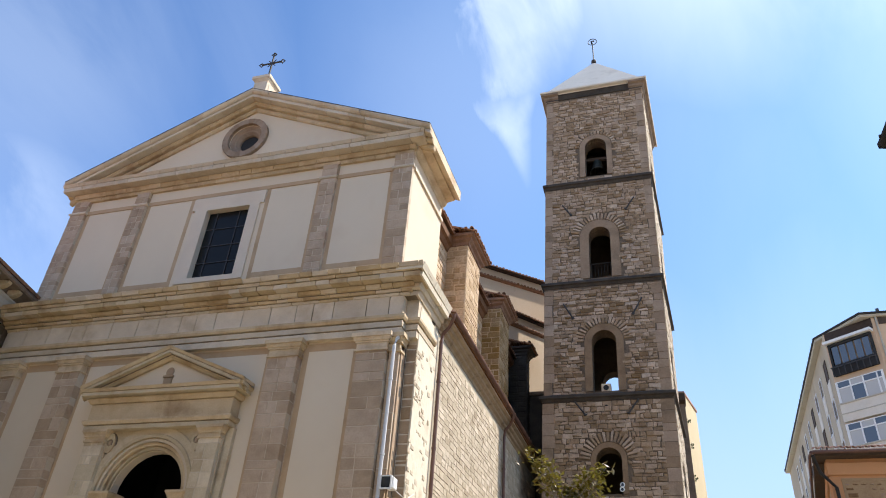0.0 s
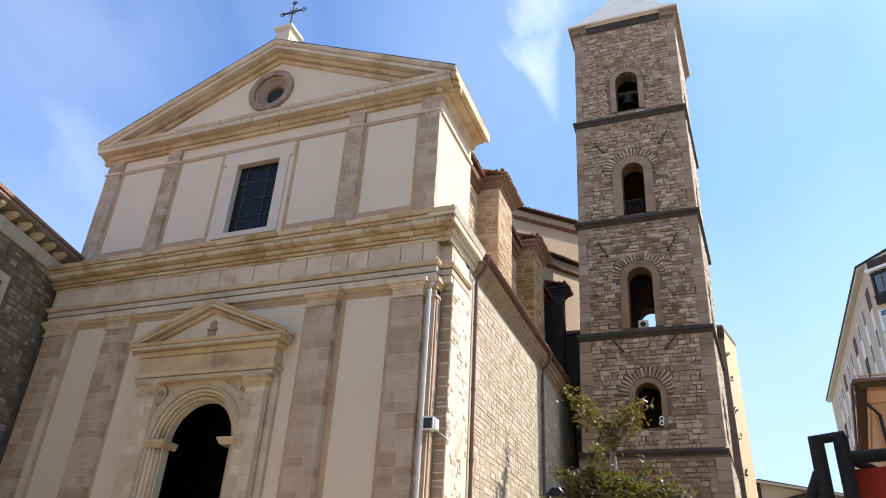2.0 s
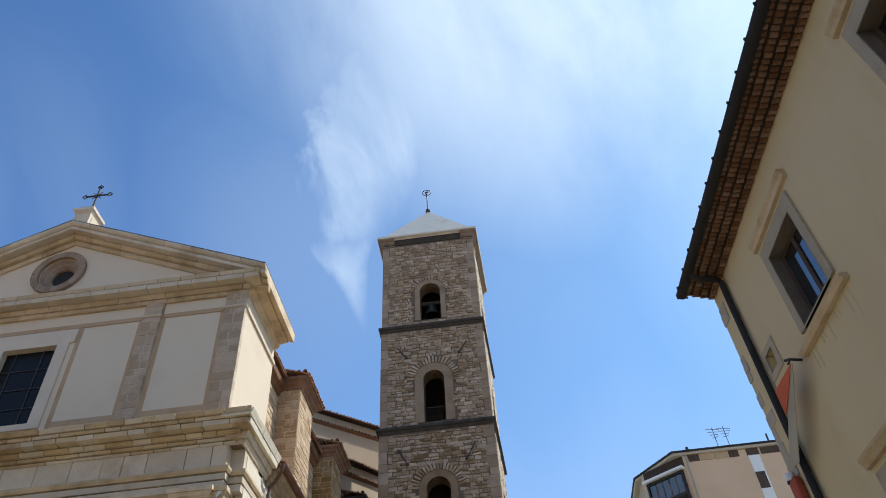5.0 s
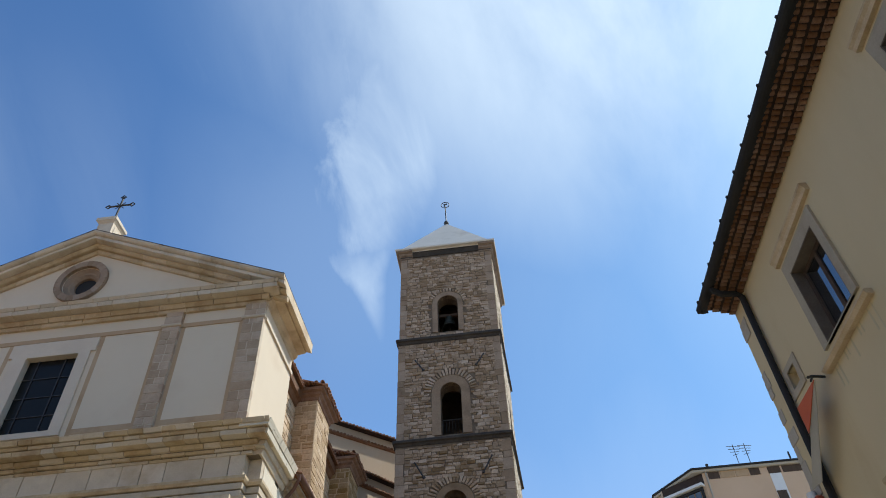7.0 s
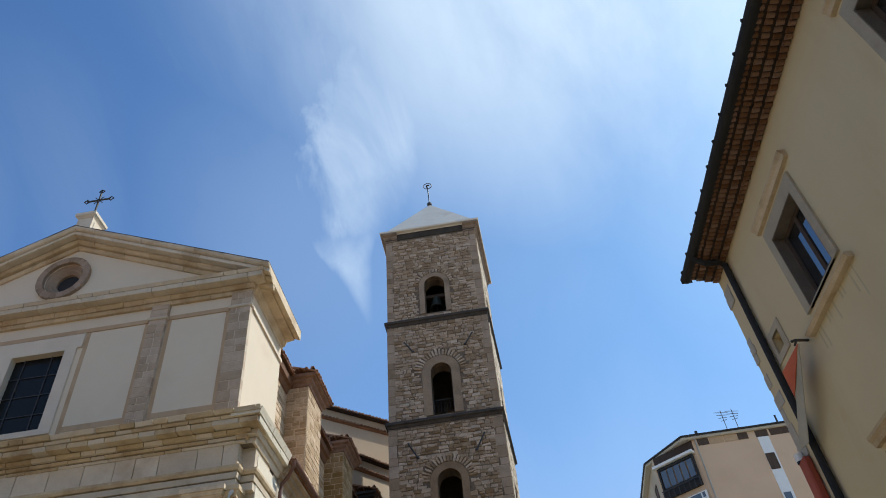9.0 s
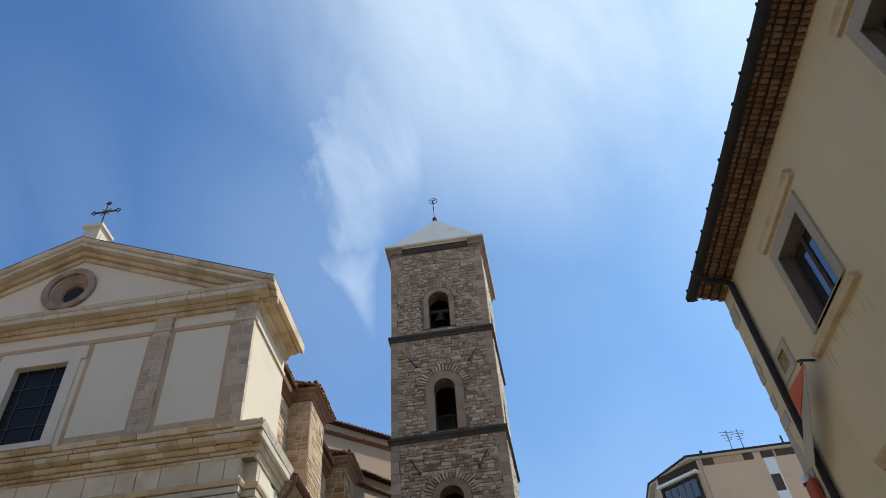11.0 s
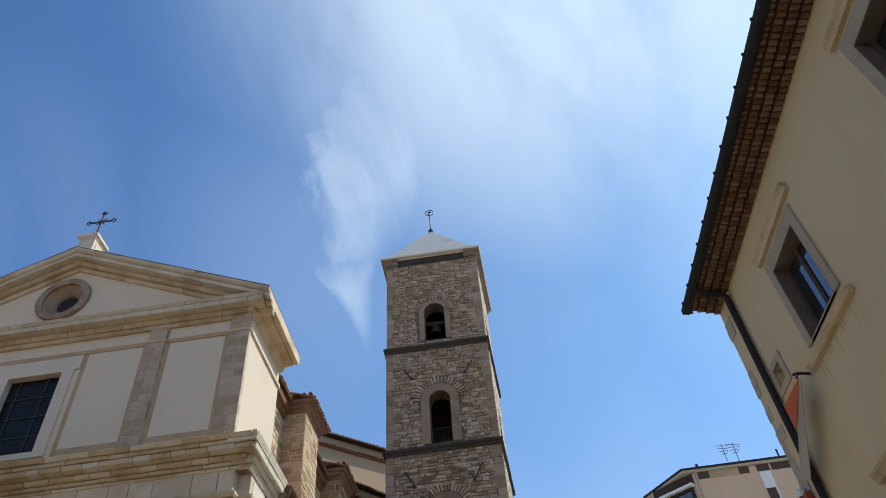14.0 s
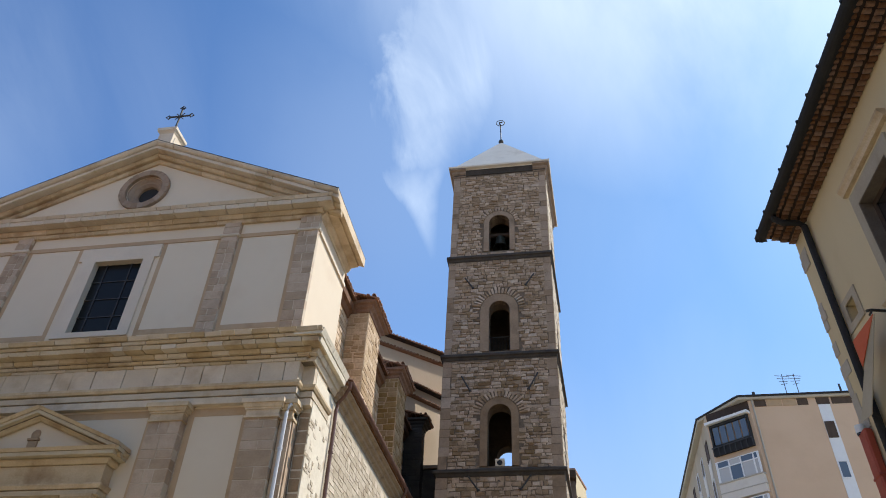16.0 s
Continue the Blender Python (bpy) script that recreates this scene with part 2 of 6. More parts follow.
M = {
    "tan": material("tan limestone", (0.452, 0.322, 0.182), (0.662, 0.520, 0.329), 1.8, bump=0.5, stain=(0.263, 0.153, 0.067), stain_at=(0.5, 0.74), piece=0.12, island=0.12),
    "grey": material("pale limestone", (0.493, 0.396, 0.280), (0.693, 0.579, 0.427), 1.4, bump=0.35, stain=(0.357, 0.243, 0.129), stain_at=(0.54, 0.78), piece=0.08, island=0.08),
    "pilaster": material("pilaster stone", (0.315, 0.213, 0.129), (0.483, 0.351, 0.227), 2.4, bump=0.4, stain=(0.221, 0.139, 0.080), stain_at=(0.54, 0.8), piece=0.15, island=0.15),
    "pale_mortar": material("pale lime mortar", (0.504, 0.406, 0.285), (0.630, 0.520, 0.378), 2.5, bump=0.3, grain=18),
    "plaster": material("cream plaster", (0.65, 0.532, 0.382), (0.715, 0.596, 0.438), 0.5, bump=0.08, grain=60, stain=(0.59, 0.455, 0.315), stain_at=(0.58, 0.85)),
    "ochre": material("ochre plaster", (0.42, 0.275, 0.15), (0.53, 0.37, 0.22), 1.4, bump=0.15, grain=50, stain=(0.33, 0.21, 0.105)),
    "marble": material("white marble", (0.588, 0.475, 0.347), (0.714, 0.589, 0.436), 1.0, rough=0.6, bump=0.08),
    "mortar": material("tower mortar", (0.079, 0.054, 0.035), (0.200, 0.143, 0.093), 2.5, bump=0.7, grain=14),
    "rubble": material("tower rubble", (0.223, 0.149, 0.091), (0.445, 0.319, 0.207), 2.2, bump=0.9, grain=12, stain=(0.138, 0.088, 0.053), stain_at=(0.58, 0.85), piece=0.3, island=0.3),
    "quoin": material("tower quoin stone", (0.236, 0.158, 0.100), (0.373, 0.265, 0.175), 1.8, bump=0.45, grain=15, stain=(0.147, 0.101, 0.059), piece=0.18, island=0.15),
    # also carries the shade of third buttress, link wall and tower cornice bed
    "ledge_shade": material("near-black ledges and painted shade", (0.02, 0.015, 0.012), (0.075, 0.058, 0.042), 2.2, bump=0.5),
    "side": material("side wall stone", (0.45, 0.36, 0.25), (0.64, 0.545, 0.41), 2.2, bump=0.7, grain=16, stain=(0.33, 0.24, 0.145), piece=0.16, island=0.16),
    "sidemortar": material("side wall mortar", (0.36, 0.295, 0.205), (0.52, 0.45, 0.34), 2.5, bump=0.4, grain=18),
    "butt": material("brown buttress stone", (0.297, 0.185, 0.084), (0.522, 0.357, 0.190), 2.0, bump=0.5, grain=16, piece=0.24, island=0.24),
    "terracotta": material("terracotta tile", (0.19, 0.088, 0.046), (0.42, 0.215, 0.115), 3.0, stain=(0.09, 0.06, 0.04), piece=0.25, island=0.25),
    "brick_eave": material("eave brick", (0.13, 0.062, 0.034), (0.30, 0.165, 0.095), 4.0, island=0.2, piece=0.28, stain=(0.36, 0.26, 0.17), stain_at=(0.6, 0.9)),
    "cream": material("yellow cream plaster", (0.578, 0.465, 0.271), (0.662, 0.540, 0.329), 0.6, bump=0.08, grain=50, stain=(0.483, 0.346, 0.169), stain_at=(0.58, 0.85), streaky=3.0),
    "stain": material("grimy plaster", (0.48, 0.405, 0.25), (0.565, 0.48, 0.31), 3.0, bump=0.05, streaky=6.0),
    "frame": material("window surround stone", (0.38, 0.33, 0.26), (0.50, 0.45, 0.37), 1.5, bump=0.15, stain=(0.28, 0.23, 0.17)),
    "dark_rubble": material("house rubble", (0.125, 0.097, 0.067), (0.34, 0.28, 0.20), 1.5, bump=0.7, grain=14, stain=(0.06, 0.047, 0.033), stain_at=(0.54, 0.78), piece=0.3, island=0.3),
    "joint_shade": material("dark open joints and shaded backing", (0.12, 0.088, 0.056), (0.23, 0.172, 0.115), 3.0, bump=0.4),
    "sill": material("worn sill stone", (0.36, 0.29, 0.195), (0.50, 0.42, 0.305), 2.0, bump=0.3, stain=(0.22, 0.155, 0.09)),
    "portal": material("portal limestone", (0.441, 0.342, 0.209), (0.630, 0.515, 0.347), 1.8, bump=0.35, stain=(0.315, 0.208, 0.107), stain_at=(0.52, 0.74), piece=0.16, island=0.14),
    "white_render": material("flaking pale render", (0.609, 0.525, 0.392), (0.756, 0.668, 0.516), 2.2, bump=0.9, grain=9, stain=(0.441, 0.327, 0.196), stain_at=(0.58, 0.7)),
    "street_frame": material("worn street window stone", (0.347, 0.290, 0.205), (0.452, 0.385, 0.279), 1.5, bump=0.15, stain=(0.252, 0.190, 0.121)),
    "yellow_leaf": material("young yellow leaf", (0.08, 0.062, 0.012), (0.24, 0.165, 0.03), 3.0, rough=0.4, bump=0.0, island=0.4),
    "shade_brown": material("brown for reveal shade and window panes", (0.11, 0.085, 0.06), (0.19, 0.15, 0.11), 3.0, bump=0.1),
    "cornice_brown": material("brown of stained cornices and painted shade", (0.16, 0.11, 0.075), (0.30, 0.22, 0.155), 3.0, bump=0.5, stain=(0.07, 0.045, 0.03)),
    # painted as shade between eave tiles and under roofs; also a gutter
    "shade_dark": material("dark brown for painted shade and gutter", (0.03, 0.018, 0.012), (0.07, 0.042, 0.027), 4.0),
    "glass": glass_material("dark window glass"),
    "street_glass": glass_material("street window glass", (0.01, 0.012, 0.016), 0.03, 3.0),
    "lead_glass": glass_material("leaded church glass", (0.012, 0.012, 0.011), 0.25, 1.25),
    "copper": material("brown painted metal", (0.10, 0.045, 0.03), (0.16, 0.075, 0.05), 3.0, rough=0.5, bump=0.05),
    "black": material("black paint, also for unlit openings", (0.01, 0.009, 0.009), (0.024, 0.022, 0.021), 3.0, rough=0.8, bump=0.05),
    "iron": material("wrought iron", (0.02, 0.018, 0.017), (0.05, 0.045, 0.04), 6.0, rough=0.6, bump=0.1),
    "white": material("white paint", (0.72, 0.71, 0.68), (0.82, 0.81, 0.78), 2.0, rough=0.5, bump=0.03),
    "pink": material("salmon plaster", (0.60, 0.415, 0.265), (0.67, 0.475, 0.315), 0.3, bump=0.06, stain=(0.56, 0.38, 0.24), stain_at=(0.5, 0.85)),
    "grey_plaster": material("grey plaster", (0.40, 0.36, 0.29), (0.52, 0.47, 0.385), 0.5, bump=0.05, stain=(0.28, 0.24, 0.19)),
    "apse_plaster": material("warm apse plaster", (0.60, 0.45, 0.29), (0.70, 0.545, 0.375), 0.8, bump=0.15, stain=(0.45, 0.30, 0.165), stain_at=(0.56, 0.8), streaky=2.0),
    "orange": material("orange plaster", (0.50, 0.24, 0.10), (0.60, 0.31, 0.15), 0.8, bump=0.1),
    "red": material("red cloth", (0.42, 0.035, 0.02), (0.55, 0.06, 0.03), 2.0, rough=0.9, bump=0.1),
    "banner": material("cream banner cloth", (0.38, 0.33, 0.24), (0.46, 0.41, 0.31), 2.0, rough=0.9, bump=0.1),
    "banner_red": material("orange red banner cloth", (0.52, 0.10, 0.04), (0.60, 0.14, 0.06), 2.0, rough=0.9, bump=0.1),
    "red_pipe": material("red painted pipe", (0.30, 0.05, 0.02), (0.42, 0.08, 0.04), 4.0, rough=0.6, stain=(0.20, 0.04, 0.03)),
    "roof_white": material("pale roof render", (0.614, 0.552, 0.470), (0.732, 0.667, 0.571), 0.8, bump=0.08, stain=(0.496, 0.425, 0.347)),
    "bronze": material("bell bronze", (0.03, 0.035, 0.03), (0.07, 0.075, 0.06), 4.0, rough=0.5, metal=0.7),
    "wood": material("dark wood", (0.05, 0.03, 0.02), (0.10, 0.065, 0.04), 5.0, streaky=6.0),
    "ground": material("paving stone", (0.385, 0.335, 0.24), (0.525, 0.465, 0.345), 1.2, bump=0.2),
    "bark": material("tree bark", (0.16, 0.13, 0.10), (0.30, 0.26, 0.21), 6.0, bump=0.5, streaky=4.0),
    "leaf": material("magnolia leaf", (0.018, 0.03, 0.009), (0.07, 0.085, 0.022), 3.0, rough=0.3, bump=0.0, stain=(0.20, 0.125, 0.03), stain_at=(0.64, 0.76), island=0.5),
}


# ---- building helpers ----
def part(name, bm, mat, parent=None, label="", kind=""):
    """Links a bmesh as one mesh object under a thing or a part."""
    me = bpy.data.meshes.new(name)
    bm.normal_update()
    bm.to_mesh(me)
    bm.free()
    return mesh_object(name, me, mat, parent, label, kind)


def mesh_object(name, me, mat, parent=None, label="", kind=""):
    if mat and not me.materials:
        me.materials.append(M[mat])
    ob = new(name, me)
    if parent:
        ob.parent = parent
    return tagged(ob, label, "", "", kind)


def thing(name, label, category, kind="", group=""):
    return tagged(new(name), label, category, group, kind)


def add_box(bm, x0, x1, y0, y1, z0, z1, bevel=0.0):
    vs = [bm.verts.new(p) for p in itertools.product((x0, x1), (y0, y1), (z0, z1))]
    fs = [bm.faces.new([vs[i] for i in f]) for f in ((0, 1, 3, 2), (4, 6, 7, 5), (0, 4, 5, 1), (2, 3, 7, 6), (0, 2, 6, 4), (1, 5, 7, 3))]
    if bevel:
        bmesh.ops.bevel(bm, geom=list({e for f in fs for e in f.edges}), offset=bevel, segments=1, affect="EDGES")
    return bm


def box(x0, x1, y0, y1, z0, z1, bevel=0.0):
    return add_box(bmesh.new(), x0, x1, y0, y1, z0, z1, bevel)


def sweep(profile, pts, A, B, bm=None, caps=True):
    """Carries a profile of (a, b) along points, each with its own two axes."""
    bm = bm or bmesh.new()
    rings = [[bm.verts.new(Vector(p) + Vector(u) * a + Vector(v) * b) for a, b in profile] for p, u, v in zip(pts, A, B)]
    n = len(profile)
    for r, s in zip(rings, rings[1:]):
        for i in range(n):
            bm.faces.new((r[i], r[(i + 1) % n], s[(i + 1) % n], s[i]))
    if caps:
        bm.faces.new(rings[0][::-1])
        bm.faces.new(rings[-1])
    bmesh.ops.recalc_face_normals(bm, faces=bm.faces)
    return bm


def moulding(profile, path, bm=None, closed=False):
    """A level moulding of (out, z) along a path in plan, mitred; out is to the right of the path's way."""
    P = [Vector((*p, 0)) for p in path]
    n = len(P)
    outs = []
    for i in range(n):
        a = P[i] - P[i - 1] if (i or closed) else P[1] - P[0]
        b = P[(i + 1) % n] - P[i] if (i < n - 1 or closed) else P[-1] - P[-2]
        na, nb = Vector((a.y, -a.x, 0)).normalized(), Vector((b.y, -b.x, 0)).normalized()
        m = (na + nb).normalized()
        outs.append(m / max(0.3, m.dot(na)))
    if closed:
        P, outs = P + P[:1], outs + outs[:1]
    return sweep(profile, P, outs, [(0, 0, 1)] * len(P), bm, not closed)


def tube(pts, r, sides=8, bm=None):
    """A round pipe through points."""
    P = [Vector(p) for p in pts]
    A, B = [], []
    for i in range(len(P)):
        d = (P[min(i + 1, len(P) - 1)] - P[max(i - 1, 0)]).normalized()
        u = d.orthogonal().normalized() if abs(d.z) > 0.95 else d.cross(Vector((0, 0, 1))).normalized()
        if abs(d.z) > 0.95:
            u = Vector((1, 0, 0)) - d * d.x
            u.normalize()
        A.append(u)
        B.append(d.cross(u))
    circle = [(r * math.cos(k * math.tau / sides), r * math.sin(k * math.tau / sides)) for k in range(sides)]
    return sweep(circle, P, A, B, bm)


def plate(outer, holes, place, depth):
    """A slab with openings: outlines in (u, v), place(u, v, d) gives the point d deep."""
    bm = bmesh.new()
    loops, edges = [], []
    for line in (outer, *holes):
        vs = [bm.verts.new(place(u, v, 0)) for u, v in line]
        loops.append((line, vs))
        edges += [bm.edges.new((vs[i], vs[(i + 1) % len(vs)])) for i in range(len(vs))]
    bmesh.ops.triangle_fill(bm, edges=edges, use_beauty=True)
    back = {}
    for line, vs in loops:
        for (u, v), w in zip(line, vs):
            back[w] = bm.verts.new(place(u, v, depth))
    for f in list(bm.faces):
        bm.faces.new([back[w] for w in reversed(f.verts)])
    for line, vs in loops:
        for i in range(len(vs)):
            a, b = vs[i], vs[(i + 1) % len(vs)]
            bm.faces.new((a, b, back[b], back[a]))
    bmesh.ops.recalc_face_normals(bm, faces=bm.faces)
    return bm


def arch(x, w, z0, ztop, n=14):
    """The outline of a round-headed opening of half-width w about x."""
    s = ztop - w
    return [(x - w, z0), (x + w, z0)] + [(x + w * math.cos(math.pi * k / n), s + w * math.sin(math.pi * k / n)) for k in range(n + 1)]


def rect(x0, x1, z0, z1):
    return [(x0, z0), (x1, z0), (x1, z1), (x0, z1)]


def circle_line(x, z, r, n=28):
    return [(x + r * math.cos(k * math.tau / n), z + r * math.sin(k * math.tau / n)) for k in range(n)]


def at_y(y0, sign=1):
    return lambda u, v, d: (u, y0 + sign * d, v)


def at_x(x0, sign=-1):
    return lambda u, v, d: (x0 + sign * d, u, v)


def stones(u0, u1, v0, v1, course=(0.16, 0.26), length=(0.2, 0.5), free=None, seed=1, gap=0.018, rough=0.014):
    """Stones of uneven courses in a rectangle, as lists of four corners."""
    rnd = random.Random(seed)
    out, v = [], v0
    while v < v1 - 0.06:
        h = min(rnd.uniform(*course), v1 - v)
        if v1 - v - h < 0.08:
            h = v1 - v
        u = u0
        while u < u1 - 0.05:
            w = min(rnd.uniform(*length), u1 - u)
            if u1 - u - w < 0.12:
                w = u1 - u
            split = [(v, v + h)]
            if h > 0.2 and rnd.random() < 0.18:
                k = v + h * rnd.uniform(0.4, 0.6)
                split = [(v, k), (k, v + h)]
            for a, b in split:
                if not free or free(u + w / 2, (a + b) / 2, w / 2, (b - a) / 2):
                    j = lambda: rnd.uniform(-rough, rough)
                    out.append([(u + gap + j(), a + gap + j()), (u + w - gap + j(), a + gap + j()), (u + w - gap + j(), b - gap + j()), (u + gap + j(), b - gap + j())])
            u += w
        v += h
    return out


def stone_data(corners, place, rnd, proud=(0.012, 0.035), bev=0.022):
    """Verts and faces of one dressed or rough stone that stands proud of its wall."""
    cu, cv = sum(c[0] for c in corners) / 4, sum(c[1] for c in corners) / 4
    p = rnd.uniform(*proud)
    top = []
    for u, v in corners:
        l = max(math.hypot(u - cu, v - cv), 0.02)
        k = 1 - min(bev * rnd.uniform(0.6, 1.5) / l, 0.5)
        top.append((cu + (u - cu) * k, cv + (v - cv) * k))
    vs = [place(u, v, 0.01) for u, v in corners] + [place(u, v, -p * 0.5) for u, v in corners] + [place(u, v, -p * rnd.uniform(0.8, 1.2)) for u, v in top]
    fs = [(i, (i + 1) % 4, 4 + (i + 1) % 4, 4 + i) for i in range(4)] + [(4 + i, 4 + (i + 1) % 4, 8 + (i + 1) % 4, 8 + i) for i in range(4)] + [(8, 9, 10, 11)]
    return vs, fs


def joined_stones(name, sets, place, mat, parent, seed=3, label="", **kw):
    """All the stones given, joined into one part."""
    rnd, V, Fc = random.Random(seed), [], []
    for c in sets:
        vs, fs = stone_data(c, place, rnd, **kw)
        k = len(V)
        V += vs
        Fc += [[i + k for i in f] for f in fs]
    me = bpy.data.meshes.new(name)
    me.from_pydata(V, [], Fc)
    return mesh_object(name, me, mat, parent, label, "stuff")


def single_stones(name, sets, place, mat, parent, seed=3, **kw):
    """Each stone an object of its own."""
    rnd = random.Random(seed)
    for c in sets:
        vs, fs = stone_data(c, place, rnd, **kw)
        me = bpy.data.meshes.new(name)
        me.from_pydata(vs, [], fs)
        mesh_object(name, me, mat, parent)


def leafy(name):
    """Lets sunlight shine through the leaves."""
    m = M[name]
    nt = m.node_tree
    b, out = nt.nodes["Principled BSDF"], nt.nodes["Material Output"]
    tr, mx = nt.nodes.new("ShaderNodeBsdfTranslucent"), nt.nodes.new("ShaderNodeMixShader")
    tr.inputs["Color"].default_value = (0.30, 0.27, 0.04, 1)
    mx.inputs[0].default_value = 0.22
    nt.links.new(b.outputs[0], mx.inputs[1])
    nt.links.new(tr.outputs[0], mx.inputs[2])
    nt.links.new(mx.outputs[0], out.inputs["Surface"])


leafy("leaf")
leafy("yellow_leaf")


# ---- ground ----
def build_ground():
    # out of view; tone raised to bounce warm light upwards
    bm = bmesh.new()
    bmesh.ops.create_grid(bm, x_segments=40, y_segments=40, size=1500)
    part("ground", bm, "ground", None, "unseen stone paving, its warm tone set for bounced light", "structure")


build_ground()

# ---- church ----
M["brown_eave"] = material("brown eave boards", (0.26, 0.18, 0.105), (0.44, 0.33, 0.215), 3.0, bump=0.5, stain=(0.12, 0.08, 0.045))
M["pale_metal"] = material("pale zinc", (0.55, 0.54, 0.52), (0.68, 0.67, 0.65), 4.0, rough=0.4, bump=0.05)
CX = -12.6
FRONT = 15.0


def pilaster(parent, x0, x1, y0, y1, z0, z1, blocks, mat, seed=1, corner=False):
    """A shaft of single ashlar blocks with a moulded cap."""
    rnd = random.Random(seed)
    core = part("pilaster", box(x0 + 0.012, x1 - 0.012, y0 + 0.002, y1, z0, z1), "pale_mortar", parent)
    for a, b in ((x0 - 0.022, x0 + 0.01), (x1 - 0.01, x1 + 0.024))[:1 if corner else 2]:
        part("open_seam", box(a, b, min(y1 - 0.058, 15.292 if y0 > 15.1 else 14.99), y1, z0, z1), mat, core)
    z = z0
    while z < z1 - 0.05:
        h = min(rnd.uniform(*blocks), z1 - z)
        if z1 - z - h < 0.12:
            h = z1 - z
        n = rnd.choice((1, 2, 2, 3) if x1 - x0 > 0.5 else (1, 2))
        cuts = [x0] + sorted(x0 + (x1 - x0) * (k + rnd.uniform(-0.2, 0.2)) / n for k in range(1, n)) + [x1]
        for a, b in zip(cuts, cuts[1:]):
            o = rnd.uniform(0.002, 0.012)
            g = rnd.uniform(0.008, 0.016)
            part("block", box(a + g, b - g, y0 - o, y1 - 0.02, z + 0.012, z + h - 0.012), mat, core)
        z += h
    return core


def build_church():
    church = thing("church", "cream plastered church with limestone pilasters, cornices and a pediment", "church")
    # lower tier
    door = arch(-12.5, 1.04, 1.0, 6.76)
    wall = part("facade_wall", plate(rect(-19.0, -6.1, 0, 9.5), [door], at_y(FRONT), 0.25), "plaster", church, "cream plaster front wall with ochre borders")
    # dark joint colour stands in for the shade behind the doorway
    part("inner_wall", plate(rect(-19.0, -6.1, 0, 9.5), [arch(-12.5, 2.4, 0.5, 8.6)], at_y(FRONT + 0.25), 0.65), "joint_shade", church)
    part("corner_wall", box(-6.1, -5.8, 15.32, 16.2, 0, 9.5), "side", church, "rough stone corner strip")
    part("west_wall", box(-19.0, -18.6, 15.9, 40, 0, 10.9), "plaster", church)
    # ochre borders round the plaster fields
    for a, b in ((-17.96, -16.5), (-8.8, -7.25)):
        for x0, x1 in ((a, a + 0.15), (b - 0.15, b)):
            part("border", box(x0, x1, FRONT - 0.006, FRONT + 0.1, 0, 9.45), "ochre", wall)
        part("border", box(a + 0.15, b - 0.15, FRONT - 0.006, FRONT + 0.1, 9.24, 9.45), "ochre", wall)
    for x0, x1 in ((-15.7, -15.55), (-9.87, -9.72)):
        part("border", box(x0, x1, FRONT - 0.007, FRONT + 0.1, 0, 9.45), "ochre", wall)
    part("border", box(-15.55, -9.87, FRONT - 0.005, FRONT + 0.1, 9.27, 9.45), "ochre", wall)
    for n, (a, b) in enumerate(((-18.88, -17.96), (-16.46, -15.64), (-9.68, -8.83), (-7.22, -6.4))):
        p = pilaster(church, a, b, FRONT - 0.22, FRONT + 0.05, 0, 9.25, (0.17, 0.42), "pilaster", seed=10 + n)
        cap = [(0, 9.04), (0.035, 9.04), (0.035, 9.09), (0.0, 9.09), (0.0, 9.25), (0.03, 9.25), (0.03, 9.3), (0.06, 9.3), (0.085, 9.37), (0.085, 9.39), (0.12, 9.39), (0.12, 9.5), (-0.2, 9.5), (-0.2, 9.02)]
        part("capital", moulding(cap, [(a, FRONT + 0.02), (a, FRONT - 0.235), (b, FRONT - 0.235), (b, FRONT + 0.02)]), "tan", p)
    p = pilaster(church, -6.4, -6.11, FRONT - 0.08, FRONT + 0.24, 0, 9.05, (0.4, 0.9), "pilaster", seed=20)
    part("capital", moulding([(0, 9.02), (0.035, 9.02), (0.035, 9.09), (0.0, 9.09), (0.0, 9.25), (0.04, 9.25), (0.04, 9.3), (0.085, 9.37), (0.085, 9.39), (0.12, 9.39), (0.12, 9.5), (-0.1, 9.5), (-0.1, 9.02)], [(-6.4, FRONT - 0.115), (-6.1, FRONT - 0.115), (-6.1, FRONT + 0.2)]), "tan", p)
    line = [(-19.05, 16.6), (-19.05, 14.85), (-6.12, 14.85), (-6.12, 15.12), (-5.8, 15.12), (-5.8, 16.5)]
    ent = part("entablature", moulding([(-0.3, 9.539), (-0.02, 9.539), (-0.02, 10.6), (-0.3, 10.6)], line), "joint_shade", church, "pale limestone architrave and frieze")
    for prof in ([(-0.22, 9.5), (0.0, 9.5), (0.0, 9.675), (-0.22, 9.675)], [(-0.1, 9.701), (0.03, 9.701), (0.03, 9.848), (-0.1, 9.848)], [(-0.1, 9.877), (0.06, 9.881), (0.1, 9.942), (0.1, 10.007), (-0.1, 10.02)]):
        part("architrave_band", moulding(prof, line), "grey" if prof[0][1] < 9.76 else "tan", ent)
    part("frieze_return", moulding([(-0.1, 10.03), (0.0, 10.03), (0.0, 10.58), (-0.1, 10.58)], line[2:]), "grey", ent)
    part("frieze_return", moulding([(-0.1, 10.03), (0.0, 10.03), (0.0, 10.58), (-0.1, 10.58)], line[:2]), "grey", ent)
    rnd = random.Random(5)
    x = -19.05
    while x < -6.15:
        w = min(rnd.uniform(0.5, 0.95), -6.12 - x)
        part("frieze_block", box(x + 0.009, x + w - 0.009, 14.838 - rnd.uniform(0, 0.008), 14.9, 10.04, 10.575), "grey", ent)
        x += w
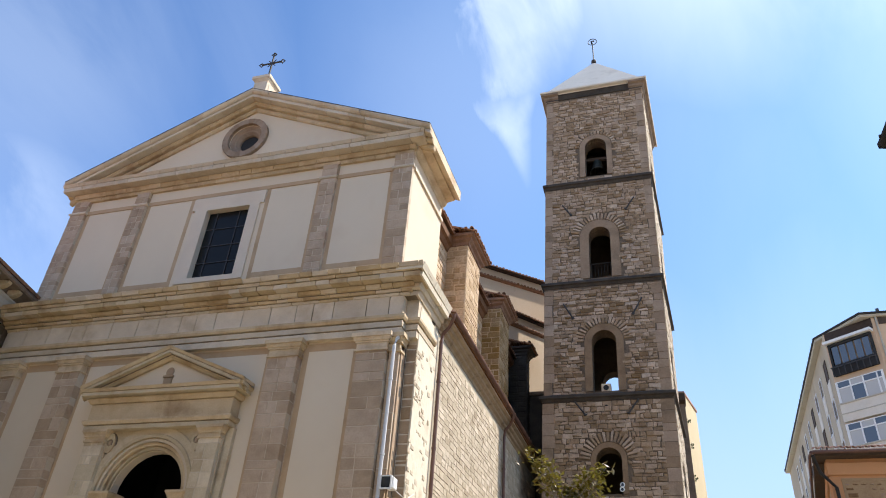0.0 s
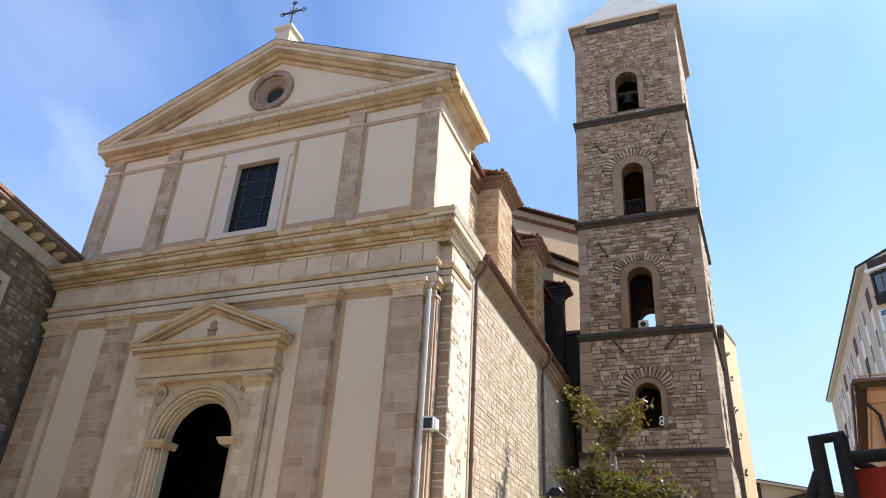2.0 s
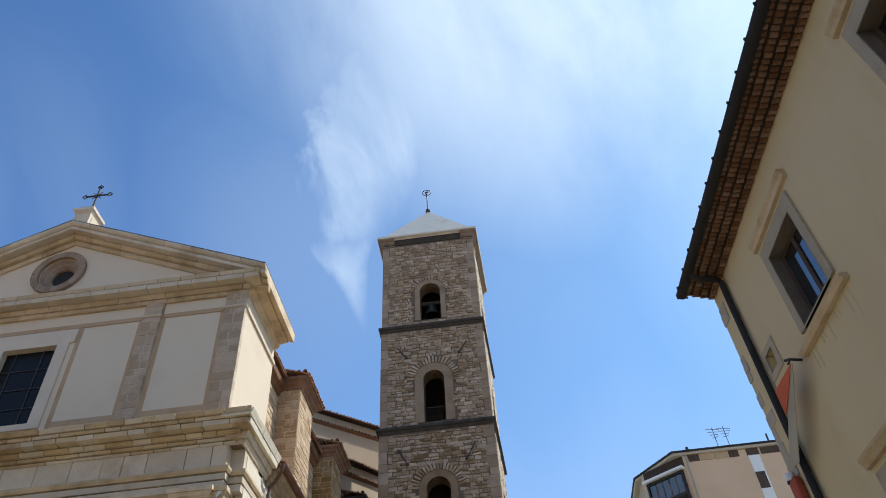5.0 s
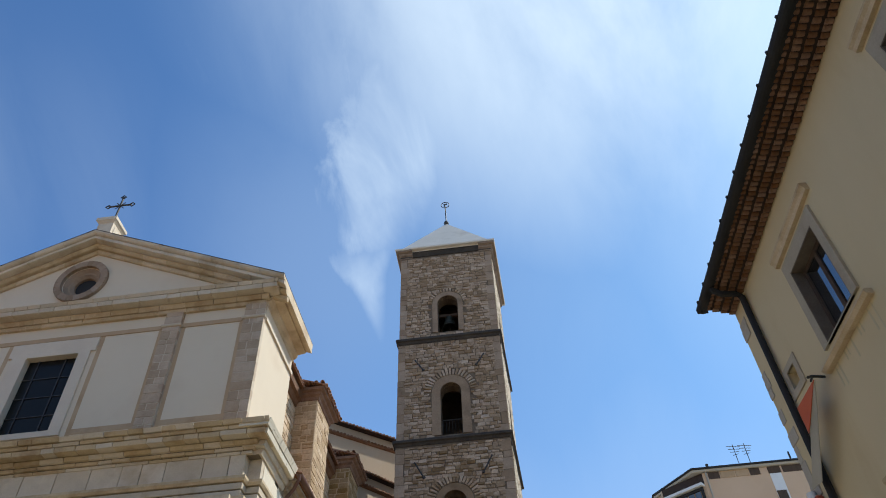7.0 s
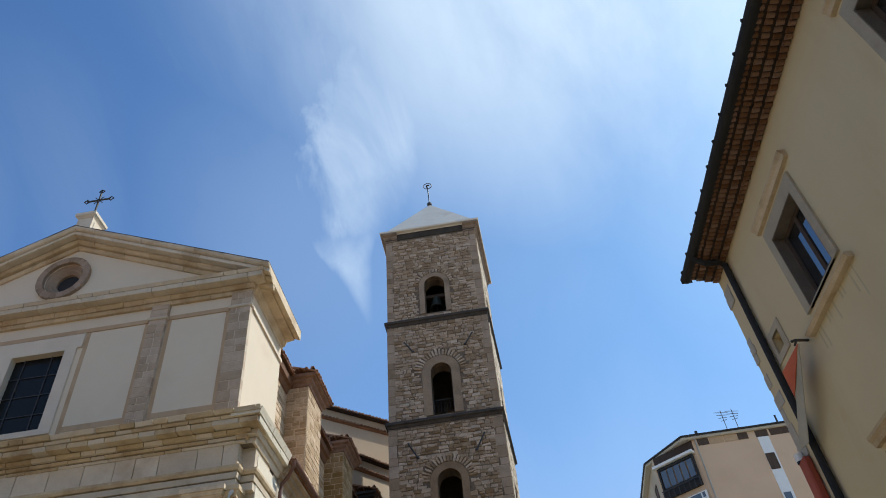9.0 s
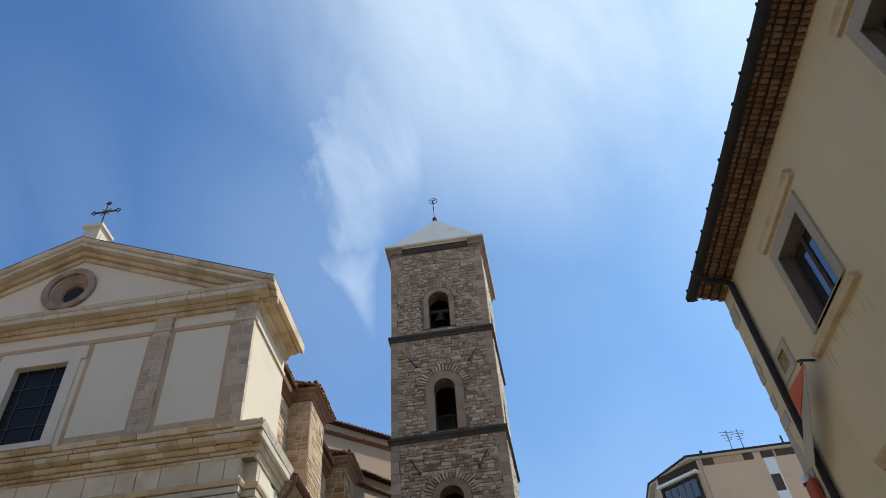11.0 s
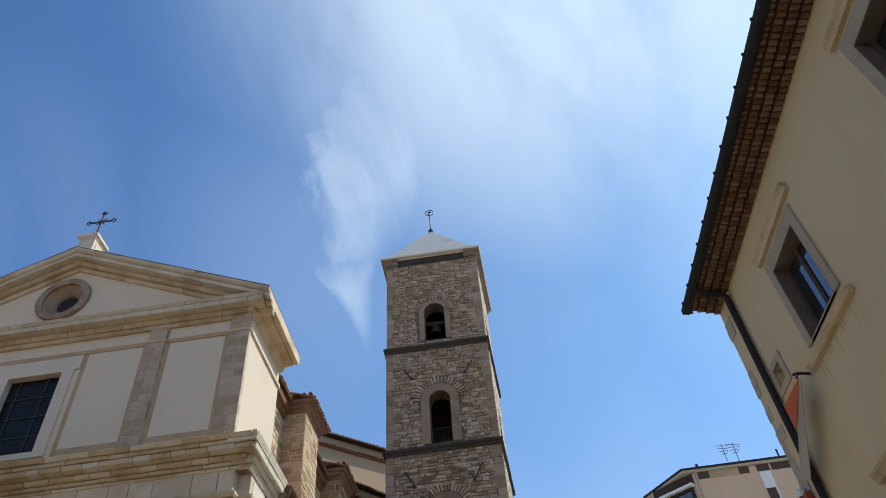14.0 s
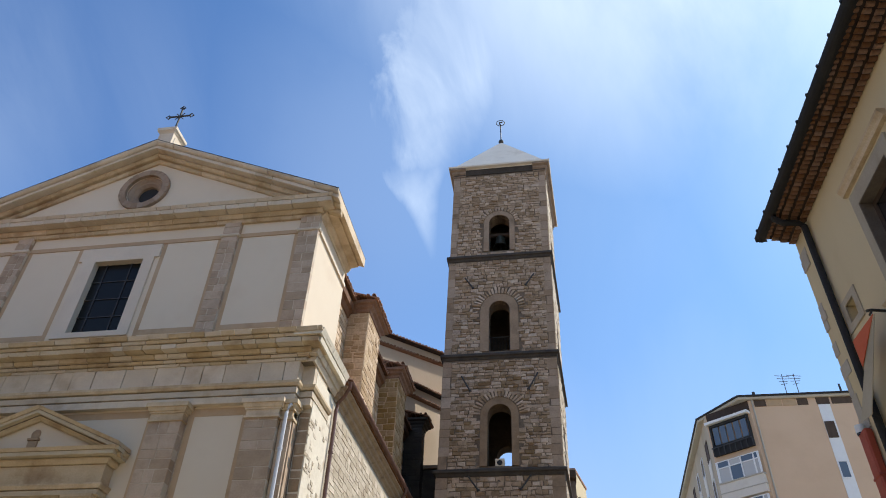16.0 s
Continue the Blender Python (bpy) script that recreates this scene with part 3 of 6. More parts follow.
    cor = part("cornice", moulding([(-0.3, 10.59), (0.0, 10.59), (0.03, 10.66), (0.08, 10.68), (0.14, 10.76), (0.17, 10.84), (0.19, 10.89), (0.42, 10.91), (0.45, 11.), (0.5, 11.08), (0.57, 11.14), (-0.3, 11.17)], line[:3]), "joint_shade", church, "stained tan limestone cornice in thin courses")
    # jointed return along the side wall
    for z0, z1, o0, o1, lead in ((10.57, 10.7, 0.03, 0.08, 0.0), (10.72, 10.85, 0.12, 0.16, 0.15), (10.87, 11., 0.27, 0.29, 0.44), (11.02, 11.18, 0.31, 0.37, 0.58)):
        y = 14.86 - lead
        while y < 16.78:
            w = min(rnd.uniform(0.35, 0.7), 16.8 - y)
            k = rnd.uniform(0, 0.01)
            part("return_block", sweep([(-0.4, z0), (o0 + k, z0), (o1 + k, z1), (-0.4, z1)], [(-5.8, y + 0.008, 0), (-5.8, y + w - 0.008, rnd.uniform(-0.005, 0.005))], [(1, 0, 0)] * 2, [(0, 0, 1)] * 2), "white_render" if z0 > 10.8 else "grey", cor)
            y += w
    part("return_core", box(-6.15, -5.82, 14.88, 16.78, 10.57, 11.16), "joint_shade", cor)
    courses = [(10.575, 10.64, 0.03, 0.05), (10.662, 10.728, 0.10, 0.12), (10.75, 10.838, 0.2, 0.25), (10.865, 10.98, 0.47, 0.49), (11.002, 11.068, 0.51, 0.55), (11.09, 11.185, 0.59, 0.65)]
    for z0, z1, o0, o1 in courses:
        x = -19.05 - o0
        end = -5.98 + o0 * 0.9
        while x < end - 0.02:
            w = min(rnd.uniform(0.32, 0.85), end - x)
            j = rnd.uniform(0, 0.014)
            part("cornice_block", sweep([(-0.25, z0), (o0 + j, z0), (o1 + j, z1), (-0.25, z1)], [(x + 0.009, 14.85, rnd.uniform(-0.006, 0.006)), (x + w - 0.009, 14.85, rnd.uniform(-0.004, 0.004))], [(0, -1, 0)] * 2, [(0, 0, 1)] * 2), rnd.choice(("tan", "tan", "grey")), cor)
            x += w
    part("cornice_top", box(-19.0, -5.85, 14.9, 17.7, 11.1, 11.2), "tan", church)
    build_portal(church)
    # upper tier
    win = rect(-13.46, -11.75, 12.08, 14.75)
    UP = 15.3
    upper = part("upper_wall", plate(rect(-19.0, -6.45, 11.0, 16.1), [win], at_y(UP), 0.6), "plaster", church, "cream plaster upper wall")
    part("upper_side_wall", box(-6.85, -6.452, UP + 0.6, 18.1, 11.0, 16.1), "plaster", church)
    part("upper_side_wall", box(-19.0, -18.6, UP + 0.6, 18.1, 11.0, 16.1), "plaster", church)
    part("upper_back_wall", box(-18.6, -6.85, 17.75, 18.1, 11.0, 16.1), "plaster", church)
    spans = ((-18.4, -16.42), (-15.9, -14.02), (-11.35, -9.47), (-8.94, -7.06))
    for a, b in spans:
        part("border", box(a, a + 0.13, UP - 0.006, UP + 0.05, 11.1, 15.3), "ochre", upper)
        part("border", box(b - 0.13, b, UP - 0.006, UP + 0.05, 11.1, 15.3), "ochre", upper)
        part("border", box(a + 0.13, b - 0.13, UP - 0.006, UP + 0.05, 11.95, 12.12), "ochre", upper)
    for a, b in ((-18.4, -16.42), (-15.9, -9.47), (-8.94, -7.06)):
        part("string_band", box(a, b, UP - 0.03, UP + 0.05, 15.24, 15.38), "ochre", upper)
    for n, (a, b) in enumerate(((-19.03, -18.4), (-16.42, -15.9), (-9.47, -8.94), (-7.06, -6.43))):
        p = pilaster(church, a, b, UP - 0.1, UP + 0.05, 11.05, 15.28, (0.16, 0.36), "pilaster", seed=30 + n, corner=n == 3)
        part("collar", moulding([(-0.1, 15.22), (0.03, 15.24), (0.05, 15.28), (0.03, 15.33), (-0.1, 15.35)], [(a, UP), (a, UP - 0.11), (b, UP - 0.11), (b, UP)]), "grey", p)
        pilaster(church, a, b, UP - 0.1, UP + 0.05, 15.35, 15.8, (0.2, 0.3), "pilaster", seed=40 + n, corner=n == 3)
    part("side_string", box(-6.46, -6.39, UP + 0.05, 18.1, 15.22, 15.34), "marble", church)
    # window with a marble surround
    w = part("window", plate([(-13.86, 11.96), (-11.5, 11.96), (-11.5, 14.72), (-11.36, 14.72), (-11.36, 15.2), (-13.98, 15.2), (-13.98, 14.72), (-13.86, 14.72)], [rect(-13.41, -11.84, 12.13, 14.67)], at_y(UP - 0.06), 0.26), "marble", church, "tall window in a pale marble surround")
    part("pane", box(-13.43, -11.81, UP + 0.16, UP + 0.18, 12.11, 14.69), "lead_glass", w, "dark leaded glass")
    for x in (-13.1, -12.3):
        part("glazing_bar", box(x - 0.014, x + 0.014, UP + 0.13, UP + 0.17, 12.13, 14.67), "iron", w)
    for z in (12.75, 13.38, 14.02):
        part("glazing_bar", box(-13.41, -11.84, UP + 0.132, UP + 0.168, z - 0.012, z + 0.012), "iron", w)
    # pediment
    line = [(-18.95, 18.15), (-18.95, 15.25), (-6.46, 15.25), (-6.46, 18.15)]
    pc = part("pediment_cornice", moulding([(-0.3, 15.8), (0.0, 15.8), (0.02, 15.9), (0.08, 15.92), (0.1, 16.06), (0.34, 16.09), (0.38, 16.22), (0.42, 16.27), (-0.3, 16.29)], line[:3]), "joint_shade", church, "tan limestone pediment cornice")
    part("cornice_return", moulding([(-0.3, 15.78), (0.03, 15.78), (0.05, 15.86), (0.12, 15.9), (0.16, 15.98), (0.16, 16.03), (0.42, 16.08), (0.42, 16.22), (0.47, 16.25), (0.5, 16.3), (-0.3, 16.32)], line[2:]), "tan", pc)
    for z0, z1, o0, o1 in ((15.78, 15.885, 0.03, 0.06), (15.897, 16.03, 0.11, 0.17), (16.05, 16.2, 0.42, 0.44), (16.212, 16.305, 0.45, 0.51)):
        x = -18.95 - o0
        end = -6.468 + o0
        while x < end - 0.02:
            wd = min(rnd.uniform(0.4, 0.9), end - x)
            k = rnd.uniform(0, 0.012)
            part("cornice_block", sweep([(-0.2, z0), (o0 + k, z0), (o1 + k, z1), (-0.2, z1)], [(x + 0.006, 15.25, 0), (x + wd - 0.009, 15.25, rnd.uniform(-0.004, 0.004))], [(0, -1, 0)] * 2, [(0, 0, 1)] * 2), "grey" if z0 > 16.04 else "tan", pc)
            x += wd
    oc = (-12.76, 17.66)
    part("tympanum", plate([(-18.35, 16.2), (-6.7, 16.2), (CX, 18.95)], [circle_line(*oc, 0.62)], at_y(UP + 0.02), 0.3), "plaster", church, "cream plaster tympanum")
    half, base, top = 6.76, 16.34, 19.4
    rise = (top - base) / half
    prof = [(0.0, -0.5), (0.03, -0.46), (0.03, -0.36), (0.12, -0.34), (0.15, -0.27), (0.16, -0.19), (0.38, -0.18), (0.4, -0.08), (0.46, -0.05), (0.52, 0.02), (0.52, 0.05), (-2.85, 0.06), (-2.85, -0.3), (0.0, -0.3)]
    sides = [(CX - half, 15.3, base), (CX, 15.3, top), (CX + half, 15.3, base)]
    rc = part("raking_cornice", sweep(prof, sides, [(0, -1, 0)] * 3, [(0, 0, 1)] * 3), "tan", church, "moulded limestone raking cornice")
    part("drip_edge", sweep([(-2.9, 0.062), (0.595, 0.078), (0.595, 0.1), (-2.9, 0.085)], sides, [(0, -1, 0)] * 3, [(0, 0, 1)] * 3), "ledge_shade", rc, "thin near-black strip along the raking cornice top")
    # facing slabs along the two rakes
    layers = ([(-0.1, -0.52), (0.03, -0.52), (0.07, -0.47), (0.07, -0.37), (-0.1, -0.37)], [(-0.1, -0.355), (0.17, -0.35), (0.24, -0.28), (0.24, -0.225), (-0.1, -0.225)],
              [(0.1, -0.21), (0.45, -0.21), (0.47, -0.2), (0.47, -0.085), (0.1, -0.085)], [(0.1, -0.072), (0.49, -0.072), (0.54, -0.04), (0.58, 0.02), (0.58, 0.075), (0.1, 0.075)])
    for s, layer in itertools.product((-1, 1), layers):
        d = 0.0
        while d < half - 0.05:
            wd = rnd.uniform(0.6, 1.15)
            wd = half - d if half - d - wd < 0.3 else wd
            k = rnd.uniform(0, 0.012)
            P = [(CX + s * (d + 0.005), 15.3 - k, top - (d + 0.005) * rise), (CX + s * (d + wd - 0.005), 15.3 - k, top - (d + wd - 0.005) * rise)]
            part("cornice_slab", sweep(layer, P, [(0, -1, 0)] * 2, [(0, 0, 1)] * 2), "grey" if layer is layers[3] or layer is layers[2] else "tan", rc)
            d += wd
    # round window: stepped funnel
    ring = []
    for r, y in ((0.86, 0.02), (0.86, -0.06), (0.80, -0.08), (0.72, -0.05), (0.64, 0.0), (0.62, 0.04), (0.58, 0.05), (0.5, 0.12), (0.45, 0.13), (0.36, 0.22), (0.34, 0.34), (0.9, 0.34), (0.9, 0.1)):
        ring.append((r, y))
    n = 36
    P = [(oc[0], UP, oc[1])] * (n + 1)
    A = [(math.cos(k * math.tau / n), 0, math.sin(k * math.tau / n)) for k in range(n + 1)]
    o = part("round_window", sweep(ring, P, A, [(0, 1, 0)] * (n + 1), caps=False), "quoin", church, "round window with a moulded stone funnel")
    # black pane stands in for the dark depth of the opening
    part("pane", box(oc[0] - 0.4, oc[0] + 0.4, UP + 0.3, UP + 0.32, oc[1] - 0.4, oc[1] + 0.4), "black", o)
    for k in range(24):
        a = (k + 0.5) * math.tau / 24
        bm = box(0.63, 0.855, -0.095, 0.0, -0.1, 0.1, 0.008)
        bmesh.ops.transform(bm, matrix=Matrix.Translation((oc[0], UP, oc[1])) @ Matrix.Rotation(-a, 4, "Y"), verts=bm.verts)
        part("ring_stone", bm, "quoin", o)
    # nave, aisle, roofs
    NX, NT = -6.95, 15.9
    part("nave_wall", box(NX - 0.6, NX, 18.1, 40, 9, NT), "butt", church, "brown stone nave wall")
    part("nave_wall", box(-18.2, -17.6, 17.75, 40, 0, NT), "butt", church)
    part("nave_end_wall", box(-17.6, NX - 0.6, 39.4, 40, 0, NT), "butt", church)
    bm = sweep([(-18.6, 16.05), (CX, 18.5), (-6.6, 16.1), (-6.6, 16.2), (CX, 18.65), (-18.6, 16.2)], [(0, 18.14, 0), (0, 40.2, 0)], [(1, 0, 0)] * 2, [(0, 0, 1)] * 2)
    part("nave_roof", bm, "terracotta", church)
    part("nave_eave", moulding([(-0.05, 15.55), (0.05, 15.6), (0.12, 15.75), (0.22, 15.8), (0.25, 16.0), (-0.05, 16.0)], [(NX, 18.12), (NX, 33)]), "brick_eave", church)
    part("aisle_wall", box(-6.3, -5.8, 16.2, 31.2, 0, 10.65), "sidemortar", church, "sunlit coursed stone side wall")
    part("aisle_roof", sweep([(-5.42, 10.91), (-7.0, 11.56), (-7.0, 11.71), (-5.42, 11.03)], [(0, 16.85, 0), (0, 31.2, 0)], [(1, 0, 0)] * 2, [(0, 0, 1)] * 2), "terracotta", church)
    part("aisle_eave", moulding([(-0.1, 10.47), (0.02, 10.49), (0.04, 10.57), (0.12, 10.6), (0.13, 10.69), (0.22, 10.72), (0.23, 10.81), (0.34, 10.84), (0.34, 10.91), (-0.1, 10.93)], [(-5.8, 16.8), (-5.8, 31.2)]), "brown_eave", church, "brown layered eave of the side aisle")
    return church


def build_portal(church):
    portal = part("portal", plate(rect(-14.5, -10.5, 0, 7.45), [arch(-12.5, 1.38, 1.0, 7.08)], at_y(14.82), 0.2), "portal", church, "limestone portal with a round arch and a pediment")
    for n, s in enumerate((-1, 1)):
        a, b = sorted((-12.5 + s * 1.42, -12.5 + s * 2.02))
        p = pilaster(church, a, b, 14.66, 14.83, 0, 7.0, (0.2, 0.45), "portal", seed=50 + n)
        part("capital", moulding([(-0.1, 6.93), (0.025, 6.93), (0.025, 6.98), (0.0, 6.98), (0.0, 7.06), (0.03, 7.06), (0.03, 7.1), (0.07, 7.16), (0.07, 7.18), (0.09, 7.18), (0.09, 7.25), (-0.1, 7.25)], [(a, 14.83), (a, 14.65), (b, 14.65), (b, 14.83)]), "tan", p)
    # archivolt rings and jambs, stepped inwards
    for r, w, y, d, mat in ((1.64, 0.2, 14.785, 0.05, "portal"), (1.44, 0.1, 14.75, 0.1, "portal"), (1.34, 0.09, 14.80, 0.16, "grey"), (1.25, 0.085, 14.86, 0.2, "tan"), (1.16, 0.09, 14.93, 0.3, "portal")):
        spring = 5.70
        n = 24
        P = [(-12.5, y, spring)] * (n + 1)
        A = [(math.cos(k * math.pi / n), 0, math.sin(k * math.pi / n)) for k in range(n + 1)]
        part("archivolt", sweep([(r - w, 0), (r - 0.02, 0), (r, 0.02), (r, d), (r - w, d)], P, A, [(0, 1, 0)] * (n + 1)), mat, portal)
        for s in (-1, 1):
            x0, x1 = sorted((-12.5 + s * (r - w), -12.5 + s * r))
            if r < 1.5:
                part("jamb", box(x0, x1, y, y + d, 0, 5.55, 0.008), mat, portal)
    for s in (-1, 1):
        x0, x1 = sorted((-12.5 + s * 0.9, -12.5 + s * 1.4))
        part("impost", moulding([(0, 5.53), (0.02, 5.55), (0.05, 5.62), (0.08, 5.66), (0.08, 5.71), (-0.05, 5.71), (-0.05, 5.53)], [(x0, 15.3), (x0, 14.78), (x1, 14.78), (x1, 15.3)]), "tan", portal)
        # carved shield in each spandrel, its shadow edge painted as a dark back
        mx = -12.5 + s * 1.3
        ov = part("medallion_back", plate([(mx + 0.17 * math.cos(k * math.tau / 16) * (1 if abs(math.sin(k * math.tau / 16)) > 0.5 else 1.05), 6.92 + 0.29 * math.sin(k * math.tau / 16)) for k in range(16)], [], at_y(14.79), 0.05), "joint_shade", portal, "carved oval stone shield")
        part("rim", plate([(mx + 0.145 * math.cos(k * math.tau / 16), 6.93 + 0.26 * math.sin(k * math.tau / 16)) for k in range(16)], [circle_line(mx, 6.94, 0.095, 12)], at_y(14.75), 0.06), "portal", ov)
        part("boss", box(mx - 0.05, mx + 0.05, 14.74, 14.78, 6.86, 7.0, 0.015), "pilaster", ov)
    line = [(-14.68, 15.0), (-14.68, 14.62), (-10.32, 14.62), (-10.32, 15.0)]
    e = part("portal_entablature", moulding([(-0.3, 7.28), (-0.04, 7.28), (-0.04, 8.13), (0.15, 8.14), (0.15, 8.28), (-0.3, 8.3)], line), "joint_shade", church, "tan limestone portal entablature")
    for prof, mat in (([(-0.2, 7.25), (0.0, 7.25), (0.0, 7.36), (-0.2, 7.36)], "portal"), ([(-0.2, 7.382), (0.03, 7.382), (0.07, 7.46), (0.07, 7.5), (-0.2, 7.5)], "tan"), ([(-0.2, 7.512), (-0.02, 7.512), (-0.02, 7.95), (-0.2, 7.95)], "tan"),
                      ([(-0.2, 7.964), (0.03, 7.964), (0.08, 8.04), (0.08, 8.095), (-0.2, 8.095)], "tan"), ([(-0.2, 8.11), (0.22, 8.12), (0.22, 8.21), (-0.2, 8.21)], "portal"), ([(-0.2, 8.222), (0.24, 8.222), (0.28, 8.3), (-0.2, 8.32)], "tan")):
        part("band", moulding(prof, line), mat, e)
    for x0, x1 in ((-14.72, -14.5), (-10.5, -10.28)):
        part("side_strip", box(x0, x1, 14.88, 15.02, 0, 7.25, 0.006), "portal", church)
    c, half, b, t = -12.5, 2.5, 8.34, 9.38
    sides = [(c - half, 14.62, b), (c, 14.62, t), (c + half, 14.62, b)]
    pp = part("portal_pediment", sweep([(-0.05, -0.24), (0.03, -0.2), (0.12, -0.1), (0.2, 0.02), (-0.4, 0.03), (-0.4, -0.2)], [(c - half + 0.3, 14.62, b + 0.125), (c, 14.62, t), (c + half - 0.3, 14.62, b + 0.125)], [(0, -1, 0)] * 3, [(0, 0, 1)] * 3), "joint_shade", e)
    for prof, mat in (([(-0.05, -0.26), (0.02, -0.26), (0.07, -0.2), (0.07, -0.15), (-0.05, -0.15)], "tan"), ([(-0.05, -0.138), (0.2, -0.13), (0.2, -0.045), (-0.05, -0.045)], "portal"), ([(-0.3, -0.033), (0.22, -0.033), (0.27, 0.05), (-0.3, 0.06)], "tan")):
        part("raking_band", sweep(prof, sides, [(0, -1, 0)] * 3, [(0, 0, 1)] * 3), mat, pp)
    part("tympanum", plate([(c - 2.2, 8.3), (c + 2.2, 8.3), (c, 9.2)], [], at_y(14.68), 0.3), "plaster", e)
    # small carved shield in the tympanum
    bm = box(c - 0.13, c + 0.13, 14.64, 14.7, 8.42, 8.62, 0.02)
    add_box(bm, c - 0.16, c + 0.16, 14.62, 14.7, 8.62, 8.68, 0.01)
    bmesh.ops.create_uvsphere(bm, u_segments=12, v_segments=6, radius=0.13, matrix=Matrix.Translation((c, 14.69, 8.78)) @ Matrix.Diagonal((1, 0.5, 1.1, 1)))
    part("carved_shield", bm, "pilaster", e, "weathered carved stone shield")
    # added black box: the unlit interior put into its colour
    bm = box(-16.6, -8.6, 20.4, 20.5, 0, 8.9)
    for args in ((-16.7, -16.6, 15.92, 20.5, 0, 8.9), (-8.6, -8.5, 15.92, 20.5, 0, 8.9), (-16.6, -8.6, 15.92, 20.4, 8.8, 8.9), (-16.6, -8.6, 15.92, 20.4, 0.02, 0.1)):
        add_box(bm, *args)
    part("inner_porch", bm, "black", church, "black box added behind the door as its unlit interior")


church = build_church()


# ---- bell tower ----
TY, TB = 27.5, 32.5
LEVELS = [(0.0, 8.0, 2.66), (8.0, 12.75, 2.55), (12.75, 18.0, 2.5), (18.0, 23.6, 2.475), (23.6, 29.5, 2.44)]
OPEN = [None, (0.48, 8.85, 10.6), (0.50, 12.9, 15.6), (0.48, 18.2, 20.9), (0.52, 23.95, 26.3)]


SKEW = 0.055  # the street side runs outwards with depth


def tower_x(z):
    return -2.28 + 0.019 * (z - 9.5)


def build_tower():
    tower = thing("bell_tower", "tall square rubble-stone bell tower with a pale pyramid roof", "bell tower")
    front = lambda u, v, d: (tower_x(v) + u, TY + d, v)
    rear = lambda u, v, d: (tower_x(v) + u, TB - d, v)
    for (z0, z1, h), op in zip(LEVELS, OPEN):
        hole = [arch(0, op[0], op[1], op[2])] if op else []
        stage = part("stage", plate(rect(-h, h, z0, z1), hole, front, 0.7), "mortar", tower, "rubble wall of one tower stage")
        part("rear_wall", plate(rect(-h, h - 0.45, z0, z1), hole if z0 > 12 else [], rear, 0.7), "mortar", tower)
        for s in (-1, 1):
            side = lambda u, v, d, s=s, h=h: (tower_x(v) + s * (h - d) + (SKEW * (u + 2.5) if s > 0 else 0), (TY + TB) / 2 + u, v)
            part("side_wall", plate(rect(-1.8, 1.8 if s < 0 else 2.5, z0, z1), hole if s > 0 else [], side, 0.7), "mortar", tower)
        part("floor_slab", box(tower_x(z1) - h + 0.1, tower_x(z1) + h - 0.1, TY + 0.1, TB - 0.1, z1 - 0.35, z1 - 0.1), "wood", tower)
        if op:
            build_tower_window(stage, front, op, h, z0, z1)
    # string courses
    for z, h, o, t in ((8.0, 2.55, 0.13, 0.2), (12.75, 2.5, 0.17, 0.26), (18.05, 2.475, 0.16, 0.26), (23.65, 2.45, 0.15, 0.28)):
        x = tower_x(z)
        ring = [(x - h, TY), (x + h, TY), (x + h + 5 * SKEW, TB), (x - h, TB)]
        part("string_course", moulding([(-0.1, z - t), (0.03, z - t), (o * 0.5, z - t * 0.6), (o, z - t * 0.45), (o, z - 0.02), (o - 0.03, z + 0.02), (-0.1, z + 0.06)], ring, closed=True), "ledge_shade", tower, "near-black stone string course")
    x, h = tower_x(29.5), 2.44
    ring = [(x - h, TY), (x + h, TY), (x + h + 5 * SKEW, TB), (x - h, TB)]
